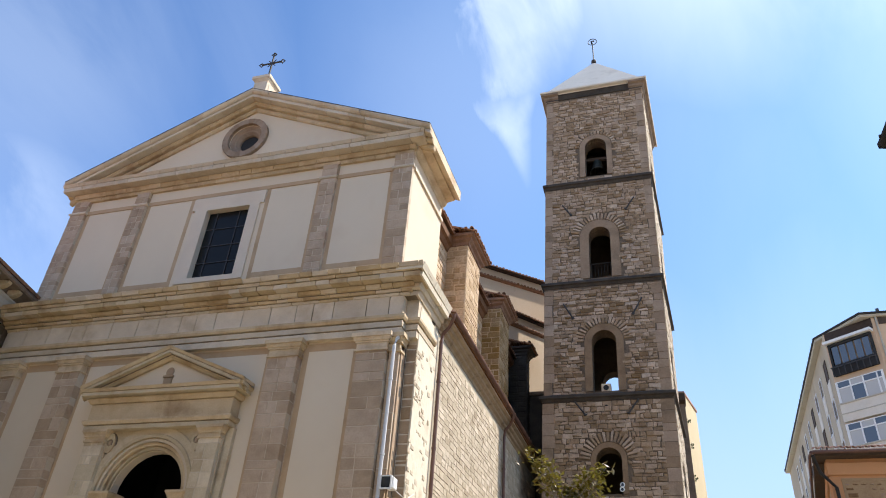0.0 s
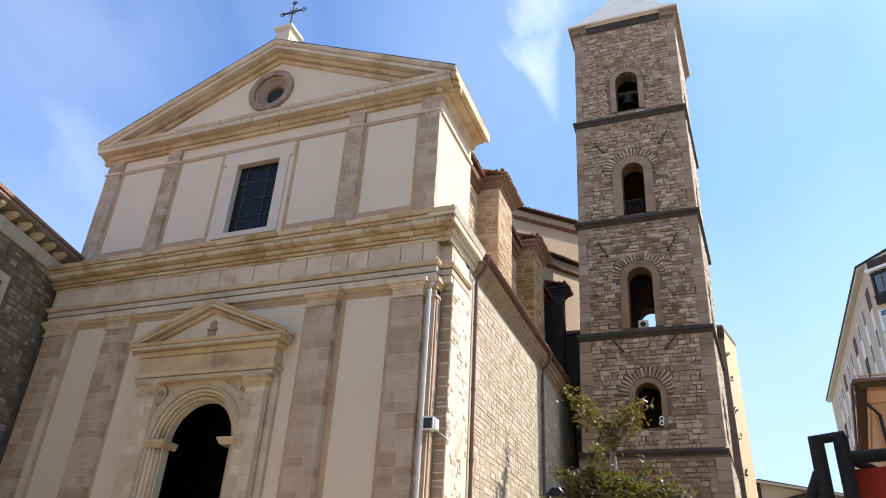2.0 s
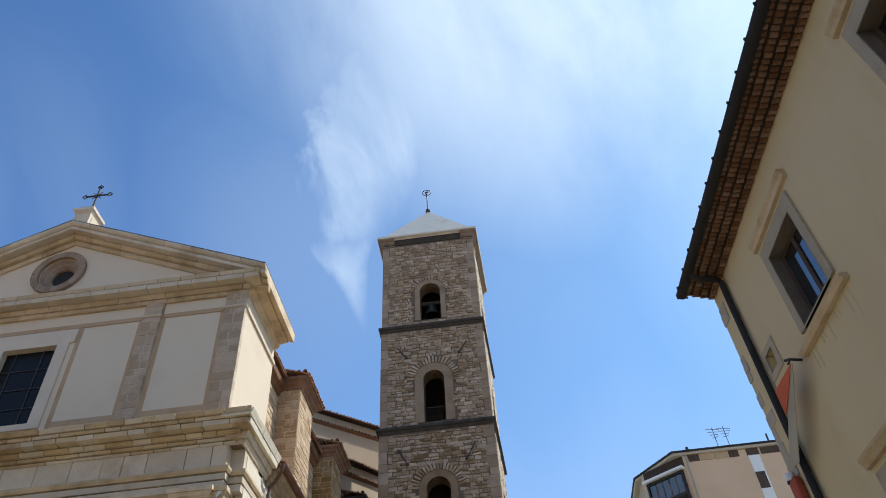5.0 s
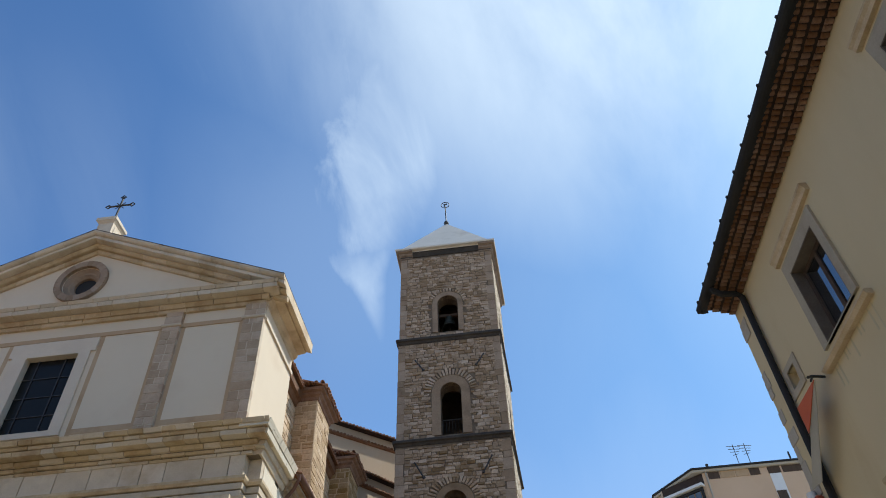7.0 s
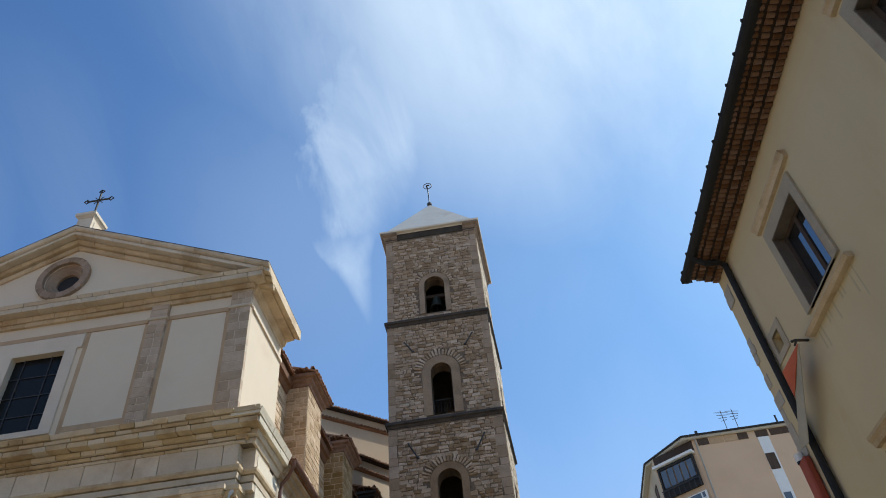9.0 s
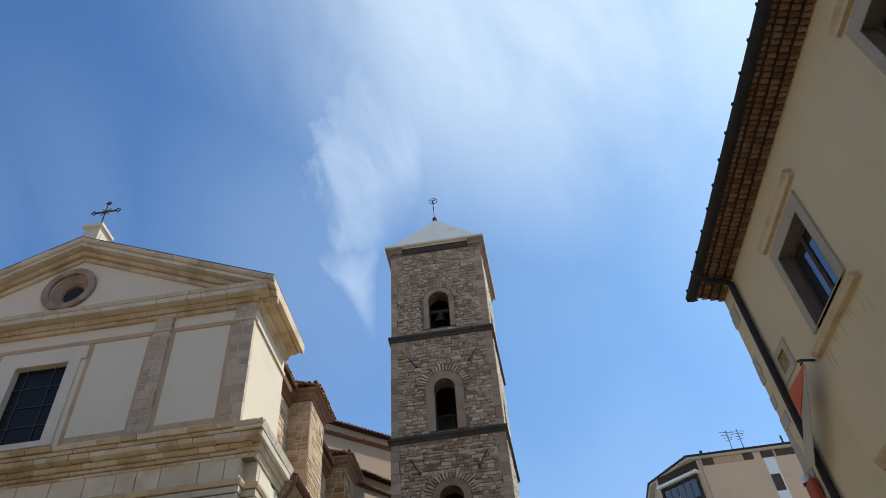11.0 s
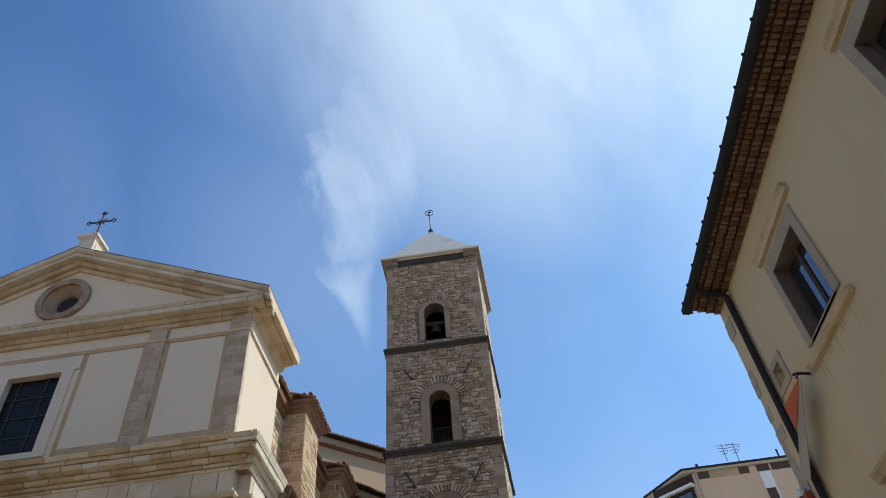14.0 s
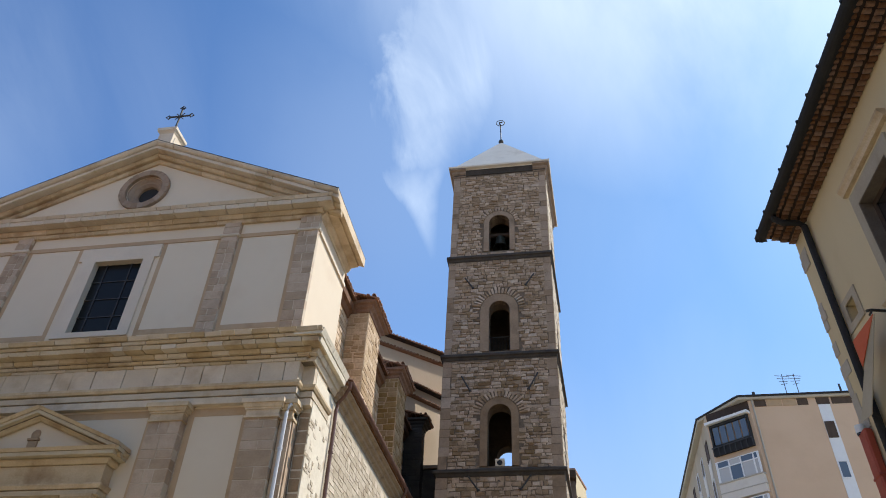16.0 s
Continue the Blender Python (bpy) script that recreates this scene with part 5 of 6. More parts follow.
# ---- street house fittings ----
def street_window(house, y0, y1, z0, z1):
    """A casement in a stone surround with hood and sill, in the street wall."""
    X = 5.5
    w = part("window", plate(rect(y0 - 0.2, y1 + 0.2, z0 - 0.02, z1 + 0.3), [rect(y0, y1, z0, z1)], at_x(X - 0.05, 1), 0.1), "street_frame", house, "casement window in a stone surround")
    # dark brown holds the shade that falls inside the reveal
    part("reveal", plate(rect(y0 - 0.02, y1 + 0.02, z0 - 0.02, z1 + 0.02), [rect(y0 + 0.02, y1 - 0.02, z0 + 0.02, z1 - 0.02)], at_x(X - 0.045, 1), 0.34), "shade_brown", w, "window reveal with its shade put into a dark brown")
    part("hood", sweep([(-0.02, 0.0), (-0.02, 0.17), (0.14, 0.17), (0.14, 0.12), (0.1, 0.07), (0.08, 0.0)], [(X, y0 - 0.46, z1 + 0.42), (X, y1 + 0.32, z1 + 0.42)], [(-1, 0, 0)] * 2, [(0, 0, 1)] * 2), "tan", w)
    part("sill", sweep([(-0.1, 0.0), (-0.1, 0.1), (0.13, 0.1), (0.15, 0.06), (0.1, 0.0)], [(X, y0 - 0.42, z0 - 0.34), (X, y1 + 0.42, z0 - 0.34)], [(-1, 0, 0)] * 2, [(0, 0, 1)] * 2), "tan", w)
    rnd = random.Random(int(y0 * 10 + z0))
    for k in range(9):
        y, l = y0 - 0.3 + (y1 - y0 + 0.6) * (k + rnd.random()) / 9, rnd.uniform(0.15, 0.7)
        part("rain_stain", box(X - 0.003, X + 0.01, y, y + rnd.uniform(0.015, 0.05), z0 - 0.34 - l, z0 - 0.33), "stain", w)
    sash = part("sash", plate(rect(y0 + 0.02, y1 - 0.02, z0 + 0.02, z1 - 0.02), [rect(y0 + 0.1, (y0 + y1) / 2 - 0.05, z0 + 0.12, z1 - 0.1), rect((y0 + y1) / 2 + 0.05, y1 - 0.1, z0 + 0.12, z1 - 0.1)], at_x(X + 0.17, 1), 0.06), "wood", w, "dark brown wooden sash")
    for a, b in ((y0 + 0.1, (y0 + y1) / 2 - 0.05), ((y0 + y1) / 2 + 0.05, y1 - 0.1)):
        part("pane", box(X + 0.195, X + 0.205, a, b, z0 + 0.12, z1 - 0.1), "street_glass", sash)
    part("room_screen", box(X + 0.45, X + 0.5, y0 - 0.1, y1 + 0.1, z0 - 0.1, z1 + 0.1), "black", w)


def build_street_house_fittings():
    house, X, YE = right_house, 5.5, 12.92
    for y0, y1, z0, z1 in ((8.96, 10.16, 8.74, 10.34), (4.4, 5.6, 8.74, 10.34), (8.96, 10.16, 4.13, 5.85)):
        street_window(house, y0, y1, z0, z1)
    n = part("niche", plate(rect(11.38, 12.07, 8.84, 9.48), [rect(11.54, 11.9, 8.98, 9.35)], at_x(X - 0.025, 1), 0.05), "sill", house, "small blind window in a stone surround")
    part("niche_back", box(X + 0.16, X + 0.2, 11.5, 11.94, 8.93, 9.39), "cream", n)
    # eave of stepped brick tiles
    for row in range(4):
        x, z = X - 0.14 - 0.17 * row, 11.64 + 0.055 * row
        # dark course colour stands in for the shade between the tile rows
        part("eave_course", box(x + 0.05, X + 0.1, -14, YE, z + 0.052, z + 0.107), "shade_dark", house)
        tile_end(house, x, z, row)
    k = 8
    prof = [(0.13 * math.cos(math.pi + math.pi * i / k), 0.13 * math.sin(math.pi + math.pi * i / k)) for i in range(k + 1)] + [(0.115 * math.cos(math.pi + math.pi * i / k), 0.115 * math.sin(math.pi + math.pi * i / k)) for i in reversed(range(k + 1))]
    g = part("gutter", sweep(prof, [(4.83, -14, 11.93), (4.83, YE + 0.04, 11.93)], [(1, 0, 0)] * 2, [(0, 0, 1)] * 2), "black", house, "black metal gutter")
    part("stop_end", box(4.71, 4.95, YE + 0.02, YE + 0.045, 11.82, 11.93), "black", g)
    y = 0.3
    while y < YE:
        part("bracket", box(4.68, 4.73, y - 0.02, y + 0.02, 11.9, 11.96), "black", g)
        y += 0.62
    d = part("downpipe", tube([(4.83, 12.1, 11.86), (4.86, 12.1, 11.74), (5.0, 12.1, 11.62), (5.3, 12.1, 11.6), (5.41, 12.11, 11.5), (5.41, 12.12, 11.2), (5.41, 12.16, 0.1)], 0.068, 10), "black", house, "black metal downpipe")
    # bare stones showing at the corner
    rnd = random.Random(12)
    z = 4.0
    while z < 11.3:
        h = rnd.uniform(0.18, 0.42)
        if rnd.random() < 0.75:
            l = rnd.uniform(0.12, 0.42)
            part("quoin", box(X - rnd.uniform(0.006, 0.03), X + 0.05, YE - l, YE + 0.012, z, z + h, 0.006), "frame", house)
        z += h + 0.012
    # banner on its bracket
    flag = thing("banner", "cream and orange-red banner hanging from a wall bracket", "banner")
    part("bracket", tube([(5.6, 10.8, 8.5), (5.3, 10.62, 8.42), (5.2, 10.55, 8.36)], 0.025, 8), "iron", flag)
    part("pole", tube([(5.24, 10.45, 8.32), (5.24, 10.6, 8.31)], 0.018, 8), "iron", flag)
    for name, pts, mat in (("red_cloth", [(10.5, 8.27), (11.5, 8.36), (11.5, 7.86)], "banner_red"), ("cream_cloth", [(10.5, 8.26), (11.3, 7.98), (12.35, 7.25), (11.85, 7.16)], "banner")):
        part(name, plate(pts, [], at_x(5.26 if mat == "banner" else 5.24, 1), 0.012), mat, flag)
    lamp = thing("wall_lamp", "white outdoor lamp fixed at the house corner", "lamp")
    part("housing", tube([(5.4, 12.8, 7.4), (5.4, 12.8, 7.26)], 0.085, 14), "white", lamp)
    part("arm", tube([(5.38, 12.8, 7.33), (5.52, 12.8, 7.33)], 0.03, 8), "black", lamp)
    part("lens", tube([(5.38, 12.8, 7.27), (5.38, 12.8, 7.22)], 0.06, 12), "glass", lamp)
    pipe = thing("red_duct", "red painted duct running down the house corner", "duct")
    part("duct", box(5.35, 5.5, 12.56, 12.86, 0, 7.26, 0.03), "red_pipe", pipe)
    for z in (6.4, 5.6, 4.8):
        part("collar", box(5.34, 5.5, 12.55, 12.87, z, z + 0.05, 0.01), "red_pipe", pipe)


def tile_end(house, x, z, row):
    """One row of half-round brick ends, all of one shape."""
    k, r = 6, 0.052
    bm = bmesh.new()
    prof = [(r * math.cos(math.pi + math.pi * i / k), r * 0.95 * math.sin(math.pi + math.pi * i / k)) for i in range(k + 1)]
    sweep(prof, [(x, 0, z + 0.06), (x + 0.125, 0, z + 0.06)], [(0, 1, 0)] * 2, [(0, 0, 1)] * 2, bm)
    me = bpy.data.meshes.new("eave_tile")
    bm.to_mesh(me)
    bm.free()
    y = 12.85
    n = 0
    while y > 1.5:
        o = mesh_object("eave_tile", me, "brick_eave", house)
        o.location = (0.006 * math.sin(n * 2.3), y, 0.004 * math.cos(n * 1.7))
        y -= 0.122
        n += 1


build_street_house_fittings()


# ---- stone house fittings ----
def build_stone_house_fittings():
    house = left_house
    nrm = lambda u, z, d: Vector(left_place(u, z, -d))
    a, b = -1.5, 24.0
    prof = [(-0.05, 11.12), (0.06, 11.14), (0.1, 11.22), (0.1, 11.38), (0.14, 11.44), (0.14, 11.5), (-0.05, 11.5)]
    P = [nrm(a, 0, 0), nrm(b, 0, 0)]
    part("eave_band", sweep(prof, P, [LN] * 2, [(0, 0, 1)] * 2), "frame", house, "stone band under the eave")
    # brown slab colour stands for the shade on the eave
    part("eave_slab", sweep([(-0.3, 11.74), (0.42, 11.76), (0.46, 11.8), (0.46, 11.88), (-0.3, 11.95)], P, [LN] * 2, [(0, 0, 1)] * 2), "cornice_brown", house)
    u = 0.5
    while u < 12:
        pr = [(0.0, 11.5), (0.16, 11.52), (0.28, 11.58), (0.36, 11.66), (0.38, 11.74), (0.0, 11.74)]
        part("corbel", sweep(pr, [nrm(u - 0.09, 0, 0), nrm(u + 0.09, 0, 0)], [LN] * 2, [(0, 0, 1)] * 2), "tan", house)
        u += 0.62
    roof = sweep([(0.5, 11.9), (0.5, 12.0), (-9, 15.2), (-9, 15.1)], P, [LN] * 2, [(0, 0, 1)] * 2)
    part("roof", roof, "terracotta", house)
    place = left_place
    w = part("window", plate(rect(1.97, 3.12, 8.36, 10.15), [rect(2.2, 2.9, 8.6, 9.9)], lambda u, v, d: place(u, v, d - 0.05), 0.12), "frame", house, "small window in a pale stone surround")
    part("pane", plate(rect(2.15, 2.95, 8.55, 9.95), [], lambda u, v, d: place(u, v, d + 0.3), 0.02), "glass", w)
    part("hood", plate(rect(1.4, 3.2, 6.98, 7.12), [], lambda u, v, d: place(u, v, d - 0.16), 0.2), "frame", house, "stone hood of the window below")
    free = lambda u, v, hu, hv: not (1.97 - hu < u < 3.12 + hu and 8.36 - hv < v < 10.15 + hv)
    near = stones(0.02, 5.5, 3.2, 11.1, (0.14, 0.28), (0.18, 0.42), free, seed=71)
    random.Random(3).shuffle(near)
    joined_stones("rubble", near[260:], place, "dark_rubble", house, seed=5, proud=(0.01, 0.04))
    single_stones("stone", near[:260], place, "dark_rubble", house, seed=6, proud=(0.01, 0.04))


build_stone_house_fittings()


# ---- apartment block fittings ----
def build_apartment_fittings():
    b = apartments
    A, D = Vector((15.05, 53.0, 0)), (Vector((12.15, 55.3, 0)) - Vector((15.05, 53.0, 0))).normalized()
    NN = Vector((-D.y, D.x, 0)) * -1
    NN = NN if NN.y < 0 else -NN
    L = (Vector((12.15, 55.3, 0)) - Vector((15.05, 53.0, 0))).length
    cham = lambda u, v, d: tuple(A + D * u - NN * d + Vector((0, 0, v)))
    left = lambda u, v, d: (12.15 + 0.0259 * u + d, 55.3 + u, v)
    # roof with its overhang
    line = [(15.05, 53.0), (12.1, 55.5), (12.1, 92)]
    edge = [(32, 52.85), (14.34, 52.85), (11.8, 56.6), (12.7, 92)]
    part("roof_slab", moulding([(-3.0, 28.02), (0.04, 28.02), (0.08, 28.06), (0.08, 28.3), (0.0, 28.36), (-3.0, 28.7)], edge[::-1]), "grey_plaster", b)
    part("roof_gutter", moulding([(0.06, 28.2), (0.16, 28.2), (0.18, 28.34), (0.06, 28.34)], edge[::-1]), "black", b)
    part("parapet", box(13.5, 32, 55.2, 91, 28.0, 28.6), "grey_plaster", b)
    # attic band, stair strip and windows on the front
    for x0, x1, mat in ((15.45, 16.3, "wood"), (16.38, 17.45, "ochre"), (17.53, 18.5, "ochre"), (18.58, 19.35, "wood"), (19.95, 20.9, "wood"), (21.05, 24.0, "wood")):
        part("attic_panel", box(x0, x1, 52.96, 53.05, 27.46, 28.01), mat, b)
    part("stair_strip", box(20.0, 20.85, 52.98, 53.1, 8, 27.45), "white", b, "pale vertical stair strip")
    for z in (24.75, 21.7, 18.7, 15.6):
        w = part("window", plate(rect(20.02, 20.72, z, z + 1.3), [rect(20.1, 20.64, z + 0.08, z + 1.22)], at_y(52.94), 0.1), "wood" if z > 24 else "white", b)
        part("pane", box(20.08, 20.66, 52.955, 52.965, z + 0.06, z + 1.24), "wood" if z > 24 else "pane_sky", w)
    for x in (15.3,):
        part("downpipe", tube([(x, 52.92, 28.1), (x, 52.92, 5)], 0.07, 8), "grey_plaster", b)
    for i in range(2):
        x = 18.6 + i * 0.9
        ant = part("aerial", tube([(x, 54.6, 28.8), (x, 54.6, 31.0)], 0.03, 6), "iron", b, "roof television aerial")
        for j in range(4):
            part("aerial_rod", tube([(x - 0.55 + 0.1 * j, 54.6, 30.9 - 0.28 * j), (x + 0.55 - 0.1 * j, 54.6, 30.75 - 0.2 * j)], 0.022, 6), "iron", ant)
    part("roof_pipe", tube([(22.4, 54, 28.8), (22.4, 54, 29.6)], 0.08, 8), "iron", b)
    part("roof_pipe", tube([(15.9, 54, 28.8), (15.9, 54, 29.2)], 0.12, 8), "iron", b)
    # chamfer: glazed balconies
    top = part("balcony", plate(rect(0.25, L - 0.2, 24.4, 26.9), [rect(0.4, L - 0.35, 25.2, 26.7)], lambda u, v, d: cham(u, v, d - 0.25), 0.2), "black", b, "dark glazed top balcony")
    for i in range(5):
        u0 = 0.42 + (L - 0.8) * i / 5
        part("pane", plate(rect(u0 + 0.06, u0 + (L - 0.8) / 5 - 0.06, 25.25, 26.65), [], lambda u, v, d: cham(u, v, d - 0.2), 0.03), "pane_sky", top)
    part("balcony_rail", plate(rect(0.2, L - 0.15, 24.95, 25.02), [], lambda u, v, d: cham(u, v, d - 0.45), 0.06), "iron", top)
    for i in range(8):
        u0 = 0.25 + (L - 0.5) * i / 7
        part("balcony_post", plate(rect(u0 - 0.03, u0 + 0.03, 24.3, 25.0), [], lambda u, v, d: cham(u, v, d - 0.44), 0.05), "iron", top)
    # flat panel coloured as the shaded recess beneath the overhang
    part("attic_panel", plate(rect(0.05, L - 0.05, 27.16, 27.99), [], lambda u, v, d: cham(u, v, d - 0.03), 0.04), "shade_dark", b, "flat dark panel, painted as the shade under the roof")
    part("lintel", plate(rect(0.1, L, 26.95, 27.15), [], lambda u, v, d: cham(u, v, d - 0.5), 0.5), "white", b)
    for zt in (23.9, 20.75, 17.6, 14.4):
        bal = part("balcony", plate(rect(0.1, L - 0.1, zt - 3.0, zt - 1.72), [], lambda u, v, d: cham(u, v, d - 0.35), 0.4), "roof_white", b, "rendered balcony parapet below white glazing")
        part("balcony_ledge", plate(rect(0.05, L - 0.05, zt - 1.72, zt - 1.62), [], lambda u, v, d: cham(u, v, d - 0.42), 0.45), "grey_plaster", bal)
        part("balcony_ledge", plate(rect(0.05, L - 0.05, zt - 2.45, zt - 2.38), [], lambda u, v, d: cham(u, v, d - 0.38), 0.4), "grey_plaster", bal)
        holes, panes = [], []
        us = [0.2, 0.55, 1.55, 2.5, L - 0.25]
        for i, (p, q) in enumerate(zip(us, us[1:])):
            for z0, z1 in ((zt - 1.58, zt - 0.55), (zt - 0.47, zt - 0.06)):
                holes.append(rect(p + 0.06, q - 0.04, z0, z1))
        glz = part("glazing", plate(rect(0.12, L - 0.12, zt - 1.62, zt), holes, lambda u, v, d: cham(u, v, d - 0.32), 0.08), "white", bal, "white framed balcony glazing")
        for hl in holes:
            part("pane", plate(hl, [], lambda u, v, d: cham(u, v, d - 0.28), 0.02), "pane_sky" if (hl[0][0] + hl[0][1] + zt) % 2 > 1.35 else "pane_curtain", glz)
    # receding side with shuttered windows
    part("side_render", plate(rect(0.15, 36.5, 0, 27.98), [], lambda u, v, d: left(u, v, d - 0.006), 0.03), "side_render", b, "grey cream render of the receding side")
    for i in range(9):
        for j in range(5):
            y, z = 1.6 + i * 3.4, 25.0 - j * 3.1
            w = part("window", plate(rect(y, y + 1.1, z, z + 1.6), [rect(y + 0.08, y + 1.02, z + 0.08, z + 1.52)], lambda u, v, d: left(u, v, d - 0.06), 0.1), "white" if (i + j) % 3 else "wood", b)
            part("pane", plate(rect(y + 0.05, y + 1.05, z + 0.05, z + 1.55), [], lambda u, v, d: left(u, v, d - 0.025), 0.02), "wood" if (i + j) % 3 == 0 else "shade_brown", w)
            part("spandrel", plate(rect(y - 0.05, y + 1.15, z - 1.45, z - 0.02), [], lambda u, v, d: left(u, v, d - 0.05), 0.06), "roof_white", w)


M["side_render"] = material("weathered tan render", (0.40, 0.31, 0.205), (0.52, 0.42, 0.295), 0.4, bump=0.06, stain=(0.30, 0.225, 0.145), stain_at=(0.52, 0.8), streaky=3.0)
M["pane_sky"] = glass_material("balcony glass", (0.10, 0.13, 0.17), 0.08)
M["pane_curtain"] = glass_material("curtained glass", (0.48, 0.46, 0.43), 0.15)
build_apartment_fittings()


# ---- lower houses of the street ----
def build_orange_house():
    h = thing("orange_house", "rubble-stone house with an orange band under a tiled eave", "house")
    Y, X, E = 28.6, 5.35, 10.45

    def angled(bm):
        """The street side runs away from the street with depth."""
        for v in bm.verts:
            v.co.x += 0.13 * max(0.0, v.co.y - Y)
        return bm

    part("front_wall", box(X, 22, Y, Y + 0.5, 0, E - 0.1), "orange", h)
    part("rubble_field", box(X + 0.35, 22, Y - 0.02, Y + 0.02, 0, E - 0.85), "brown_render", h)
    joined_stones("rubble", stones(X + 0.4, 11.5, 5.5, E - 0.9, (0.14, 0.32), (0.2, 0.6), lambda u, v, a, c: math.sin(u * 37.7 + v * 91.3) > -0.7, seed=91, gap=0.05), at_y(Y - 0.02), "brown_rubble", h, proud=(0.006, 0.03), bev=0.05)
    part("side_wall", angled(box(X, X + 0.5, Y + 0.5, 40, 0, E - 0.1)), "ochre", h)
    part("frieze", box(X - 0.06, 22, Y - 0.1, Y + 0.1, E - 0.75, E - 0.3, 0.02), "orange", h, "orange rendered band")
    part("frieze", angled(box(X - 0.08, X + 0.1, Y + 0.1, 40, E - 0.75, E - 0.3, 0.02)), "orange", h)
    part("eave_board", box(X - 0.4, 22, Y - 0.45, Y + 0.4, E - 0.16, E - 0.05), "wood", h)
    part("eave_board", angled(box(X - 0.42, X + 0.4, Y + 0.405, 40, E - 0.2, E - 0.07)), "wood", h)
    bm = bmesh.new()
    lo, hi = [(X - 0.45, Y - 0.5, E + 0.04), (22, Y - 0.5, E + 0.04), (X + 1.03, 40, E + 0.04)], [(X + 6, Y + 6, E + 2.1), (22, Y + 6, E + 2.1), (X + 6, 40, E + 2.1)]
    v, u = [bm.verts.new(p) for p in lo], [bm.verts.new(p) for p in hi]
    bm.faces.new((v[0], v[1], u[1], u[0]))
    bm.faces.new((v[2], v[0], u[0], u[2]))
    part("roof", bm, "terracotta", h, "hipped terracotta roof")
    tile_row(Y - 0.5, X - 0.45, 22, E + 0.06, -1, "x", h, step=0.2, r=0.085, tilt=0.12)
    part("gutter", tube([(X - 0.5, Y - 0.58, E - 0.06), (22, Y - 0.58, E - 0.06)], 0.06, 8), "copper", h)
    part("gutter", tube([(X - 0.52, Y - 0.55, E - 0.06), (X - 0.52, Y, E - 0.06), (X + 0.96, 40, E - 0.06)], 0.06, 8), "copper", h)
    part("downpipe", tube([(X - 0.5, Y - 0.5, E - 0.15), (X - 0.3, Y - 0.2, E - 0.7), (X + 0.12, Y - 0.14, E - 1.2), (X + 0.3, Y - 0.14, 0)], 0.06, 8), "black", h)
    part("downpipe", tube([(9.3, Y - 0.58, E - 0.1), (9.3, Y - 0.14, E - 0.6), (9.3, Y - 0.14, 0)], 0.06, 8), "grey_plaster", h)
    ch = part("chimney", box(8.3, 9.05, Y + 0.35, Y + 0.95, E, E + 0.85), "wood", h, "dark brick chimney with a small gabled cap")
    part("chimney_cap", sweep([(-0.5, 0), (0, 0.32), (0.5, 0), (0.5, 0.07), (0, 0.4), (-0.5, 0.07)], [(8.67, Y + 0.25, E + 0.82), (8.67, Y + 1.05, E + 0.82)], [(1, 0, 0)] * 2, [(0, 0, 1)] * 2), "wood", ch)


def build_tile_house():
    h = thing("tiled_outbuilding", "low stone house with dentilled eaves and curved roof tiles", "house")
    X, Y, E = 5.15, 16.2, 6.2
    part("front_wall", box(X, 12, Y, Y + 0.4, 0, E - 0.05), "mortar", h)
    joined_stones("rubble", stones(X, 9.0, 3.5, E - 0.55, (0.2, 0.36), (0.25, 0.6), None, seed=95), at_y(Y), "side", h, proud=(0.01, 0.03))
    part("side_wall", box(X, X + 0.4, Y + 0.4, 21, 0, E - 0.05), "mortar", h)
    for k in range(3):
        o, z = 0.06 + 0.09 * k, E - 0.5 + 0.13 * k
        part("eave_course", moulding([(-0.05, z), (o, z), (o, z + 0.06), (-0.05, z + 0.06)], [(X, 21), (X, Y), (12, Y)]), "brick_eave", h)
        me = bpy.data.meshes.new("dentil")
        bm = box(0, 0.07, 0, 0.07, 0, 0.065)
        bm.to_mesh(me)
        bm.free()
        for i in range(32):
            mesh_object("dentil", me, "brick_eave", h).location = (X - o + 0.14 * i, Y - o - 0.05, z + 0.06)
            mesh_object("dentil", me, "brick_eave", h).location = (X - o - 0.05, Y - o + 0.1 + 0.14 * i, z + 0.06)
    part("roof_slab", moulding([(-0.4, E - 0.08), (0.38, E - 0.08), (0.38, E - 0.02), (-0.4, E + 0.1)], [(X, 21), (X, Y), (12, Y)]), "wood", h)
    part("gutter", moulding([(0.36, E - 0.06), (0.48, E - 0.06), (0.5, E + 0.04), (0.36, E + 0.04)], [(X, 21), (X, Y), (12, Y)]), "shade_dark", h)
    tile_row(Y - 0.38, X - 0.4, 11, E + 0.03, -1, "x", h, step=0.24, r=0.095, tilt=0.1)
    tile_row(X - 0.38, Y - 0.38, 20.8, E + 0.03, -1, "y", h, step=0.24, r=0.095, tilt=0.1)


